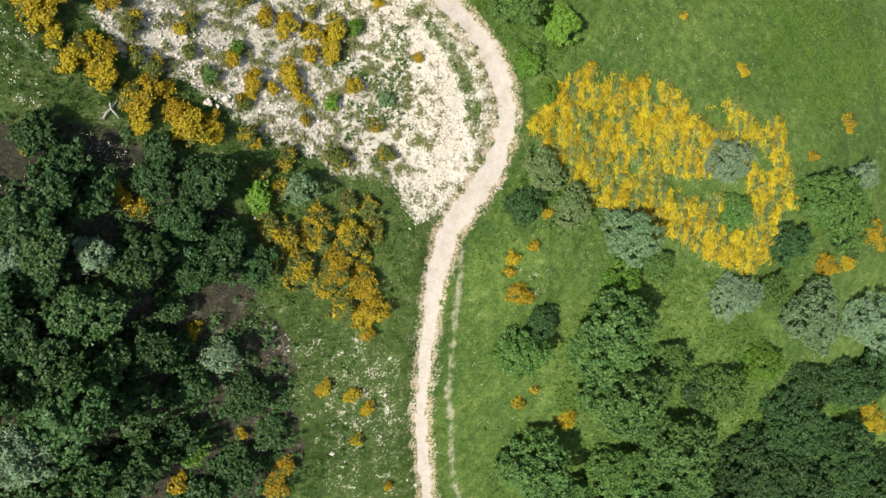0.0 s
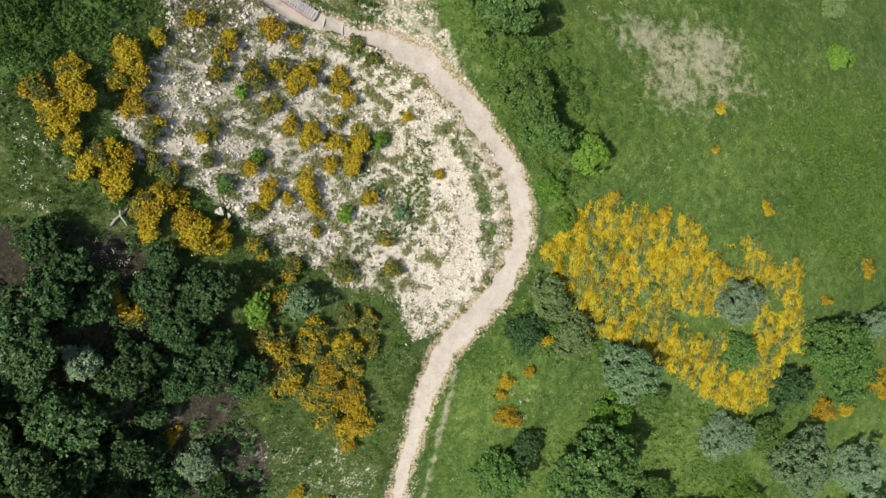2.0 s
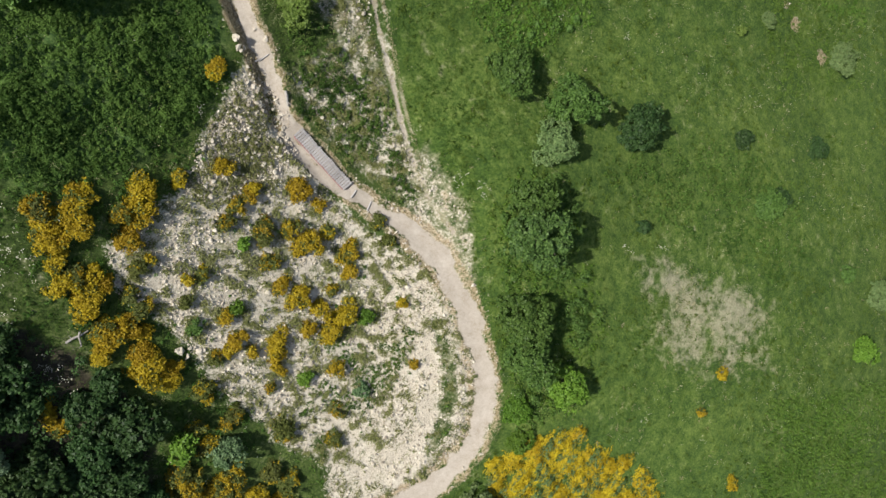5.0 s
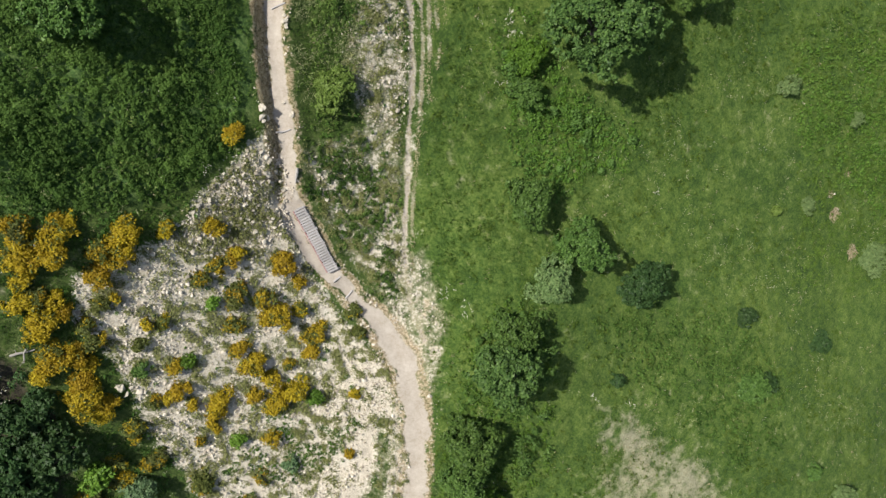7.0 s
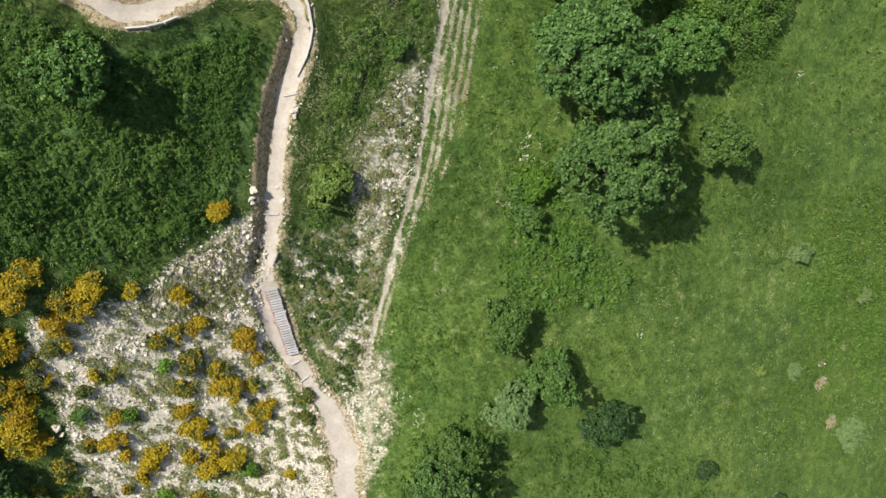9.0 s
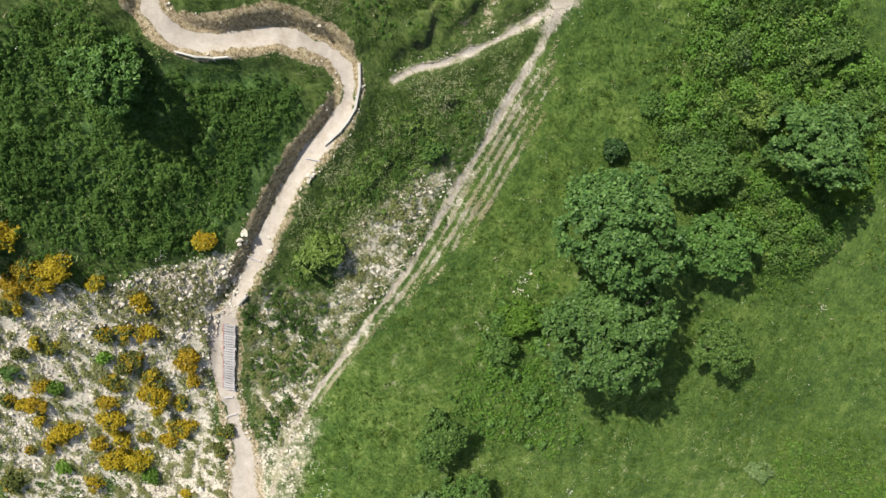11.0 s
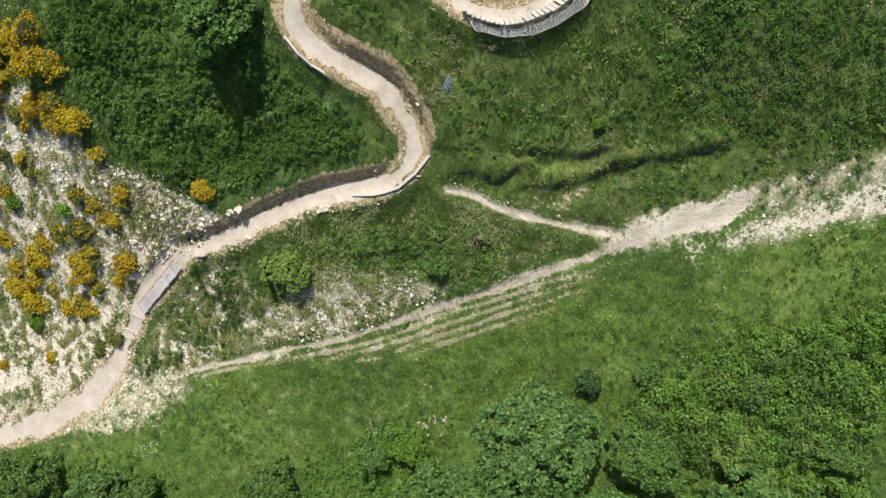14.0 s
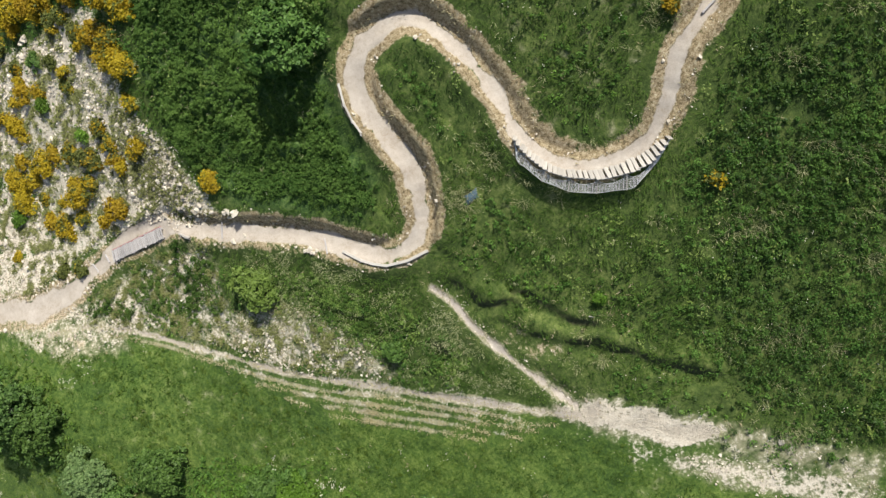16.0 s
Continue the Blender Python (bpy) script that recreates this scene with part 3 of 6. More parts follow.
    bank = np.maximum(bank, smooth(inside(x, y, JUNCTION), -0.8, 0.6) * (0.1 + 0.45 * fbm(x, y, 0.9, 29)))
    bank = np.maximum(bank, smooth(inside(x, y, WORN), -0.5, 0.5) * (0.1 + 0.35 * fbm(x, y, 1.2, 26)))
    trail = np.maximum(trail, smooth(inside(x, y, WORN) + 0.8 * (fbm(x, y, 0.9, 64) - 0.5), -0.15, 0.4) * (0.2 + 0.5 * fbm(x, y, 0.7, 65)))
    bare = smooth(inside(x, y, CHALK), -1.0, 0.8) * (0.25 + 0.64 * fbm(x, y, 0.62, 15) + 0.30 * fbm(x, y, 4.5, 16))
    bare = np.maximum(bare, smooth(inside(x, y, WORN) + 0.6 * (fbm(x, y, 0.7, 64) - 0.5), -0.2, 0.4) * (0.62 + 0.30 * fbm(x, y, 0.8, 18)))
    bare = np.maximum(bare, smooth(inside(x, y, WASHED) + 0.7 * (fbm(x, y, 0.8, 66) - 0.5), -0.2, 0.4) * (0.40 + 0.34 * fbm(x, y, 0.5, 70)))
    bare = np.maximum(bare, smooth(inside(x, y, WORN_EDGE), -0.5, 0.5) * (0.12 + 0.3 * fbm(x, y, 0.8, 72)))
    bare = np.maximum(bare, smooth(inside(x, y, SCREE), -0.8, 0.5) * (0.3 + 0.36 * fbm(x, y, 0.7, 36)))
    bare = np.maximum(bare, smooth(inside(x, y, JUNCTION), -0.6, 0.6) * (0.28 + 0.3 * fbm(x, y, 0.7, 33)))
    bare = np.maximum(bare, smooth(inside(x, y, RUBBLE), -1.1, 0.6) * (0.27 + 0.36 * fbm(x, y, 0.6, 24)))
    bare = np.maximum(bare, smooth(inside(x, y, SPILL), -0.8, 0.6) * (0.19 + 0.32 * fbm(x, y, 0.6, 27)))
    bare = np.maximum(bare, smooth(inside(x, y, THIN_TURF), -1.0, 0.8) * (0.34 + 0.30 * fbm(x, y, 0.9, 38)))
    bare = np.maximum(bare, smooth(inside(x, y, LEDGE), -0.6, 0.5) * 0.40)
    bank = np.maximum(bank, smooth(inside(x, y, LEDGE), -0.9, 0.4) * (0.2 + 0.5 * fbm(x, y, 0.6, 39)))
    bare = np.maximum(bare, smooth(inside(x, y, THIN_TURF_LOW), -1.5, 1.5) * 0.29)
    for name, amount in (("trail", 0.45), ("track", 0.24), ("wide", 0.30), ("wide_edge", 0.30)):
        d, i = near_line(x, y, LINES[name][0])
        bare = np.maximum(bare, (1 - smooth(d, 0.5, 1.7)) * amount * (smooth(x, -16.0, -8.0) if name == "trail" else 1.0))
    bare = bare * (0.62 + 0.76 * fbm(x, y, 3.2, 5))
    for name, amount in (("track", 0.75), ("rut0", 0.44), ("rut1", 0.4), ("rut2", 0.36)):
        d, i = near_line(x, y, LINES[name][0])
        bare = np.maximum(bare, (1 - smooth(d + wob * 0.3, 0.05, 0.28)) * amount * smooth(fbm(x, y, 0.9, 52), 0.3, 0.52))
    bare = np.maximum(bare, smooth(inside(x, y, PACKED), -1.0, 1.2) * (0.52 + 0.24 * fbm(x, y, 0.4, 17)))
    bare = bare * (1 - 0.62 * smooth(inside(x, y, STRIP) + 0.5 * (fbm(x, y, 0.7, 97) - 0.5), -0.25, 0.35))
    trail = np.maximum(trail, smooth(inside(x, y, PACKED), -0.5, 1.5) * (0.12 + 0.42 * fbm(x, y, 0.9, 63)) * (1 - smooth(inside(x, y, STRIP), -0.3, 0.2)))
    for mx, my, mr in MOLEHILLS:
        bank = np.maximum(bank, 0.95 * (1 - smooth(np.hypot(x - mx, y - my) + 1.4 * wob * mr, mr * 0.4, mr * 1.1)))
    thicket = smooth(inside(x, y, THICKET), -0.6, 0.6)
    # where the floor takes the litter colour that is darkened for shade
    litter_shade = smooth(inside(x, y, WOOD_FLOOR) + 3.0 * (fbm(x, y, 2.4, 101) - 0.5), -1.0, 1.0)
    meadow = smooth(inside(x, y, MEADOW), -0.7, 0.7) * (1 - thicket)
    dry = np.maximum(dry, smooth(inside(x, y, DRY_TURF) + 3.4 * (fbm(x, y, 3.0, 12) - 0.5), -2.4, 3.2) * (0.24 + 0.62 * fbm(x * 1.5, y * 0.6, 1.1, 9) + 0.30 * vnoise(x, y, 0.4, 10)))
    dry = np.maximum(dry, np.maximum(smooth(inside(x, y, JUNCTION), -1.0, 0.6) * 0.6, smooth(inside(x, y, THIN_TURF), -1.0, 0.6) * 0.55))
    dry = np.maximum(dry, smooth(np.maximum(np.maximum(inside(x, y, WORN), inside(x, y, WASHED)), inside(x, y, WORN_EDGE)), -0.9, 0.4) * 0.6)
    dry = np.maximum(dry, smooth(inside(x, y, SPILL), -0.8, 0.6) * 0.6)
    dry = np.maximum(dry, 0.2 * smooth(fbm(x, y, 7.0, 77), 0.45, 0.72) * (1 - thicket))
    dry = np.maximum(dry, smooth(inside(x, y, CHALK), -0.6, 0.8) * 0.85 * (1 - 0.4 * smooth(inside(x, y, STRIP), -0.3, 0.2)))
    z = z + thicket * (1 - verge) * (0.42 * smooth(fbm(x, y, 1.5, 91), 0.3, 0.7) + 0.14 * smooth(vnoise(x, y, 0.55, 92), 0.2, 0.8) - 0.28)
    z = z + (fbm(x, y, 1.6, 3) - 0.5) * 0.16 * (1 - trail) + (vnoise(x, y, 0.5, 8) - 0.5) * 0.10 * (1 - trail) * (1 - 0.8 * verge)
    return z, {"trail": trail, "bare": bare, "meadow": meadow, "dry": dry, "bank": np.clip(bank, 0, 1), "thicket": thicket, "litter_shade": litter_shade, "scarp_shade": scarp_shade, "verge": verge, "edge": edge}


def mesh_of(name, verts, faces, material, sharp=True):
    """A mesh from arrays: verts (n, 3), faces (m, 3 or 4)."""
    me = bpy.data.meshes.new(name)
    verts, faces = np.ascontiguousarray(verts, np.float32), np.ascontiguousarray(faces, np.int32)
    m, k = faces.shape
    me.vertices.add(len(verts))
    me.vertices.foreach_set("co", verts.ravel())
    me.loops.add(m * k)
    me.loops.foreach_set("vertex_index", faces.ravel())
    me.polygons.add(m)
    me.polygons.foreach_set("loop_start", np.arange(0, m * k, k, dtype=np.int32))
    me.polygons.foreach_set("use_smooth", np.full(m, not sharp))
    me.update(calc_edges=True)
    me.materials.append(material)
    return me


def part(name, mesh, parent, label=""):
    ob = new(name, mesh)
    ob.parent = parent
    if label:
        ob["label"] = label
    return ob


# ---- the ground: one sheet, fine under the flight, coarse to the horizon ----
STEP = 0.28


def axis(lo, hi, a, b):
    """Grid lines: fine from a to b, where the trail turns, wider over the rest, sparse to the horizon."""
    far = [-900, -600, -400, -260, -170, -115, -80, -60]
    return np.concatenate([[lo + f + 50 for f in far], np.arange(lo, a, STEP), np.arange(a, b, 0.11), np.arange(b, hi, STEP), [hi - f - 50 for f in far[::-1]]])


GX, GY = axis(-46, 46, -37, -9), axis(-18, 74, 20, 49)
xs, ys = np.meshgrid(GX, GY)
fx, fy = xs.ravel(), ys.ravel()
gz, cover = land(fx, fy)
nx, ny = len(GX), len(GY)
q = np.arange((ny - 1) * nx).reshape(ny - 1, nx)[:, :-1].ravel()
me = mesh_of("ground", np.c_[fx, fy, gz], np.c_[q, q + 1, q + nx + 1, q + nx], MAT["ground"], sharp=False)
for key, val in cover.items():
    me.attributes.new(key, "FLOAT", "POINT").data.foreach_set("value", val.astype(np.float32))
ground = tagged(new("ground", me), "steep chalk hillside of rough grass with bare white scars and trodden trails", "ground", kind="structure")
FINE_X, FINE_Y = GX[8:-8], GY[8:-8]
Z_GRID = gz.reshape(ny, nx)[8:-8, 8:-8]
C_GRID = {k: v.reshape(ny, nx)[8:-8, 8:-8] for k, v in cover.items()}


def spot(x, y):
    """Indices into the fine part of the sheet."""
    i = np.clip(np.searchsorted((FINE_X[1:] + FINE_X[:-1]) / 2, np.asarray(x)), 0, len(FINE_X) - 1)
    j = np.clip(np.searchsorted((FINE_Y[1:] + FINE_Y[:-1]) / 2, np.asarray(y)), 0, len(FINE_Y) - 1)
    return j, i


def top(x, y):
    return Z_GRID[spot(x, y)]


# ---- growing things ----
def unit(v):
    return v / np.maximum(np.linalg.norm(v, axis=-1, keepdims=True), 1e-9)


def leaf_points(centres, outward, size, slim=0.7, flat=0.6, comb=None):
    """One pointed leaf a centre, three corners; comb is the way that long leaves lie."""
    n = len(centres)
    nor = unit(outward * flat + rng.normal(0, 0.5, (n, 3)) + np.array([0, 0, 0.4]))
    along = unit(np.cross(nor, rng.normal(0, 1, (n, 3))))
    if comb is not None:
        way = np.array([comb[0], comb[1], 0.0]) + rng.normal(0, 0.28, (n, 3))
        along = unit(way - nor * (way * nor).sum(1, keepdims=True))
    side = np.cross(nor, along)
    s = size[:, None]
    v = np.stack([centres - along * s * 0.5 + side * s * slim * 0.5, centres - along * s * 0.5 - side * s * slim * 0.5, centres + along * s * 0.6 - nor * s * 0.1], 1)
    return v.reshape(-1, 3), np.arange(3 * n).reshape(n, 3)


def tube(path, radii, sides=7):
    path = np.asarray(path, float)
    k = len(path)
    dirs = unit(np.gradient(path, axis=0))
    a = unit(np.cross(dirs, np.array([0.31, 0.87, 0.21])))
    b = np.cross(dirs, a)
    ang = np.linspace(0, 2 * np.pi, sides, endpoint=False)
    ring = a[:, None] * np.cos(ang)[None, :, None] + b[:, None] * np.sin(ang)[None, :, None]
    v = (path[:, None] + ring * np.asarray(radii)[:, None, None]).reshape(-1, 3)
    f = [[i * sides + j, i * sides + (j + 1) % sides, (i + 1) * sides + (j + 1) % sides, (i + 1) * sides + j] for i in range(k - 1) for j in range(sides)]
    return v, np.array(f)


def join(pieces):
    vs, fs, off = [], [], 0
    for v, f in pieces:
        vs.append(v)
        fs.append(f + off)
        off += len(v)
    return np.vstack(vs), np.vstack(fs)


def limbs(r, h, count, spread=0.75):
    """A tapered trunk that parts into limbs, from the ground up into the crown."""
    base = max(0.05, 0.045 * h)
    lean = rng.normal(0, 0.05 * h, 2)
    pieces = [tube([(0, 0, -0.4), (lean[0] * 0.3, lean[1] * 0.3, h * 0.25), (lean[0], lean[1], h * 0.6), (lean[0] * 1.2, lean[1] * 1.2, h * 0.85)],
                   [base * 1.3, base, base * 0.6, base * 0.2])]
    for i in range(count):
        a = 2.4 * i + rng.uniform(-0.4, 0.4)
        z0 = h * rng.uniform(0.15, 0.5)
        reach = r * spread * rng.uniform(0.7, 1.0)
        s = np.array([lean[0] * z0 / h, lean[1] * z0 / h, z0])
        e = np.array([math.cos(a) * reach, math.sin(a) * reach, h * rng.uniform(0.5, 0.85)])
        m = (s + e) / 2 + np.array([0, 0, -0.06 * h])
        pieces.append(tube([s, m, e], [base * 0.5, base * 0.32, base * 0.1], 5))
    return join(pieces)


def crown_points(r, h, low, clumps, per, clump_r, tight=1.0):
    """Leaf centres of a crown: clumps set over an uneven dome, some inside, with gaps between them."""
    ang = rng.uniform(0, 2 * np.pi, clumps)
    u = 1.0 - 1.25 * rng.random(clumps) ** 1.3
    ph = rng.uniform(0, 6.28, 4)
    lobes = 1 + tight * (0.13 * np.sin(2 * ang + ph[0]) + 0.10 * np.sin(3 * ang + ph[1]) + 0.07 * np.sin(5 * ang + ph[2] + 3 * u))
    shell = np.where(rng.random(clumps) < 0.8, rng.uniform(0.82, 1.02, clumps), rng.uniform(0.35, 0.8, clumps))
    if clumps > 40:  # boughs: the dome swells round some directions and sinks between them
        way = np.c_[np.cos(ang) * np.sqrt(np.clip(1 - u * u, 0, 1)), np.sin(ang) * np.sqrt(np.clip(1 - u * u, 0, 1)), u]
        boughs = unit(rng.normal(0, 1, (int(np.clip(6 + 4 * r, 8, 22)), 3)) + np.array([0, 0, 0.5]))
        shell = shell * (1.06 - 0.30 * smooth(1 - (way @ boughs.T).max(1), 0.03, 0.22))
    c = np.sqrt(np.clip(1 - u * u, 0, 1)) * shell * lobes
    half = (h - low) / 2
    mid = np.c_[np.cos(ang) * c * r * 0.9, np.sin(ang) * c * r * 0.9, low + half + u * shell * half * (0.9 + 0.2 * np.sin(4 * ang + ph[3]))]
    out = unit(np.c_[np.cos(ang) * c, np.sin(ang) * c, u * 0.9 + 0.25])
    spread = unit(rng.normal(0, 1, (clumps * per, 3))) * (rng.random((clumps * per, 1)) ** 0.45)
    o = np.repeat(out, per, 0)
    keep = spread - o * np.minimum((spread * o).sum(1, keepdims=True) + 0.2, 0) * 0.9
    cr = np.repeat(clump_r * rng.uniform(0.65, 1.3, clumps), per)[:, None]
    return np.repeat(mid, per, 0) + keep * cr * np.array([1.0, 1.0, 0.8]), unit(keep * 0.9 + o * 0.6)


WORDS = {
    "oak": ("tree", "broad", "mid-green leafy"), "mid": ("tree", "bushy", "green leafy"), "dark": ("shrub", "dense", "dark green"),
    "grey": ("shrub", "rounded", "grey-green"), "silver": ("shrub", "pale", "silvery grey-green"), "lime": ("shrub", "young", "bright lime-green"),
    "fresh": ("shrub", "low spreading", "fresh green"), "pale": ("shrub", "loose", "pale green"), "light": ("shrub", "open", "light yellow-green"),
}
WHERE = {"m": "on the grassy meadow slope", "w": "in the dark wood below the chalk", "h": "on the upper hillside", "s": "in the scrub beside the meadow", "c": "rooted in the bare chalk"}


def plant(x, y, r, tall, kind, where):
    """A tree or shrub: an Empty at its foot, a trunk with limbs, a crown of leaves."""
    h = max(0.5, tall * r * (1.18 if kind == "oak" else 1.3 if where == "w" and kind in ("mid", "silver") else 1.0))
    r = r * 1.1
    cat, shape, colour = WORDS[kind]
    root = tagged(new("tree" if cat == "tree" else "shrub"), "%s %s %s %s" % (shape, colour, cat, WHERE[where]), cat, group="trees and shrubs")
    root.matrix_world = pose(x, y, float(top(x, y)) - 0.05, 0, 0, 0)
    tv, tf = limbs(r, h, 5 if r > 1.2 else 3)
    part("trunk", mesh_of("trunk", tv, tf, MAT["bark"], sharp=False), root)
    leaf = {"oak": 0.165, "mid": 0.15, "dark": 0.16, "grey": 0.14, "silver": 0.135, "lime": 0.16, "fresh": 0.14, "pale": 0.15, "light": 0.14}[kind] * (1.22 if where == "w" else 1.0) * min(1.15, 0.6 + 0.22 * r)
    low = h * (0.22 if cat == "tree" else 0.05)
    clump_r = (0.24 if kind in ("oak", "lime", "pale") else 0.23) * min(1.25, 0.55 + 0.25 * r)
    clumps = int(np.clip(3.3 * r * r / clump_r**2, 24, 620))
    per = int(np.clip(14.0 * (clump_r / leaf) ** 2, 20, 62))
    c, o = crown_points(r, h, low, clumps, per, clump_r)
    size = leaf * rng.uniform(0.7, 1.3, len(c))
    v, f = leaf_points(c, o, size, 0.85 if kind != "silver" else 0.55)
    # mid crowns in the wood get the leaf colour darkened for shade
    part("crown", mesh_of("crown", v, f, MAT["wood" if where == "w" and kind == "mid" else kind]), root)
    return root


def gorse(x, y, r, flower, bloom=0.6, height=0.72, flower_mat="gorse_flower", full=4.6):
    """A spiny mound: crooked stems, dark green needles and a skin of yellow blossom."""
    r = r * 1.04
    h = max(0.32, r * (height * 0.85 if bloom > 0.58 or full < 4 else 0.45))
    root = tagged(new("gorse_bush"), flower, "gorse bush", group="gorse bushes")
    root.matrix_world = pose(x, y, float(top(x, y)) - 0.04)
    tv, tf = limbs(r, h, 4, 0.8)
    part("stem", mesh_of("stem", tv * np.array([1, 1, 0.9]), tf, MAT["bark"], sharp=False), root)
    clump_r = 0.22 + 0.03 * r if full > 4 else 0.3
    clumps = int(np.clip(full * (r / clump_r) ** 2, 12, 240))
    c, o = crown_points(r * 1.06, h, -0.05, clumps, 52 if full > 4 else 30, clump_r, 1.5)
    lit = -0.04 + 0.65 * vnoise(c[:, 0] + x, c[:, 1] + y, 0.4, 4) + 0.35 * vnoise(c[:, 0] + x, c[:, 1] + y, 0.13, 6)
    if full < 4:  # broom leans in long combed streaks
        wx, wy = c[:, 0] + x, c[:, 1] + y
        ca, cb = wx * COMB[1] - wy * COMB[0], wx * COMB[0] + wy * COMB[1]
        lit = 0.7 * vnoise(ca, 0.2 * cb, 0.3, 4) + 0.3 * vnoise(wx, wy, 0.15, 6)
    yellow = (lit < bloom + 0.12 * rng.normal(0, 1, len(c))) & (o[:, 2] > -0.25)
    v, f = leaf_points(c[~yellow], o[~yellow], rng.uniform(0.12, 0.22, (~yellow).sum()), 0.5, comb=None if full > 4 else COMB)
    part("foliage", mesh_of("foliage", v, f, MAT["gorse_green" if full > 4 else "pale"]), root)
    if yellow.sum() > 3:
        spray = rng.uniform(0.08, 0.125, yellow.sum()) if full > 4 else rng.uniform(0.10, 0.15, yellow.sum())
        v, f = leaf_points(c[yellow] + o[yellow] * 0.03, o[yellow], spray, 1.0) if full > 4 else leaf_points(c[yellow], o[yellow], spray * 1.9, 0.22, 1.2, COMB)
        part("blossom", mesh_of("blossom", v, f, MAT[flower_mat]), root, "golden yellow blossom")
    return root


COMB = (0.22, 0.97)  # the broom leans this way
# trees and shrubs: x, y, crown radius, height in radii, kind, where
for spec in (
    (13.34, 6.29, 2.17, 1.2, 'grey', 'm'),
    (22.29, 12.62, 1.98, 1.1, 'silver', 'm'),
    (12.05, -1.4, 3.0, 1.6, 'oak', 'm'),
    (13.55, -6.5, 3.07, 1.6, 'oak', 'm'),
    (23.48, 1.91, 1.96, 1.1, 'silver', 'm'),
    (31.66, 0.31, 2.85, 1.3, 'grey', 'm'),
    (39.1, -0.2, 2.52, 1.3, 'silver', 'm'),
    (33.29, 9.57, 3.19, 1.0, 'mid', 'm'),
    (37.77, 13.15, 1.34, 1.4, 'silver', 'm'),
    (6.54, 10.42, 1.5, 1.2, 'pale', 'm'),
    (8.82, 7.94, 1.45, 1.2, 'pale', 'm'),
    (5.26, 7.96, 1.33, 1, 'dark', 'm'),
    (23.29, 8.93, 1.66, 0.6, 'mid', 'm'),
    (12.94, 2.38, 1.87, 1, 'fresh', 'm'),
    (16.21, 4.2, 1.23, 1, 'mid', 'm'),
):
    plant(*spec)
for spec in (
    (5.24, -2.38, 1.87, 1.2, 'mid', 'm'),
    (6.63, -0.15, 1.23, 1, 'dark', 'm'),
    (6.74, -11.52, 2.85, 1.4, 'oak', 'm'),
    (19.28, -11.58, 3.44, 1.5, 'oak', 'm'),
    (13.65, -12.41, 2.36, 1.3, 'mid', 'm'),
    (28.05, -13.54, 3.87, 1.3, 'dark', 'm'),
    (38.29, -13.39, 3.86, 1.3, 'dark', 'm'),
    (17.79, -3.36, 1.83, 1.2, 'mid', 'm'),
    (20.73, -5.88, 1.67, 1, 'dark', 'm'),
    (27.42, 2.22, 1.69, 1, 'mid', 'm'),
    (35.87, 6.96, 1.28, 0.8, 'dark', 'm'),
    (28.88, 6.53, 1.83, 0.9, 'dark', 'm'),
    (41.8, -4.56, 2.74, 1.2, 'dark', 'm'),
    (32.39, -5.88, 2.34, 0.7, 'dark', 'm'),
    (22.73, -5.91, 2.3, 1.2, 'mid', 'm'),
):
    plant(*spec)
for spec in (
    (31.13, -9.43, 3.2, 1.2, 'dark', 'm'),
    (16.17, -15.37, 2.91, 1.3, 'oak', 'm'),
    (23.79, -16.35, 3.05, 1.3, 'dark', 'm'),
    (10.0, -15.08, 2.34, 1.2, 'mid', 'm'),
    (33.7, -17.4, 3.24, 1.2, 'dark', 'm'),
    (44.22, -18.08, 3.48, 1.2, 'dark', 'm'),
    (26.93, -3.63, 1.98, 0.6, 'fresh', 'm'),
    (37.85, -6.09, 2.69, 0.9, 'dark', 'm'),
    (0.86, 27.78, 1.93, 1.5, 'oak', 'm'),
    (-0.59, 29.69, 1.48, 1.3, 'mid', 'm'),
    (2.77, 23.26, 1.74, 1.4, 'mid', 'm'),
    (4.27, 21.17, 1.77, 1.4, 'mid', 'm'),
    (7.82, 20.76, 1.39, 1.4, 'lime', 'm'),
    (15.69, 40.93, 1.5, 0.42, 'mid', 'm'),
    (31.29, 36.38, 1.2, 0.9, 'lime', 'm'),
):
    plant(*spec)
for spec in (
    (30.51, 41.6, 1.32, 0.8, 'pale', 'm'),
    (5.39, 17.79, 1.15, 0.5, 'fresh', 'm'),
    (6.58, 15.95, 1.01, 0.5, 'fresh', 'm'),
    (-5.77, 36.1, 1.55, 1.2, 'mid', 'm'),
    (-1.43, 36.99, 1.72, 1.3, 'mid', 'm'),
    (-1.2, 33.7, 1.41, 1.2, 'pale', 'm'),
    (3.45, 38.8, 1.6, 1.1, 'dark', 'm'),
    (11.27, 43.97, 0.85, 0.6, 'dark', 'm'),
    (18.03, 48.14, 1.01, 0.7, 'dark', 'm'),
    (16.49, 42.1, 0.88, 0.7, 'dark', 'm'),
    (26.3, 41.09, 0.76, 0.8, 'mid', 'm'),
):
    plant(*spec)
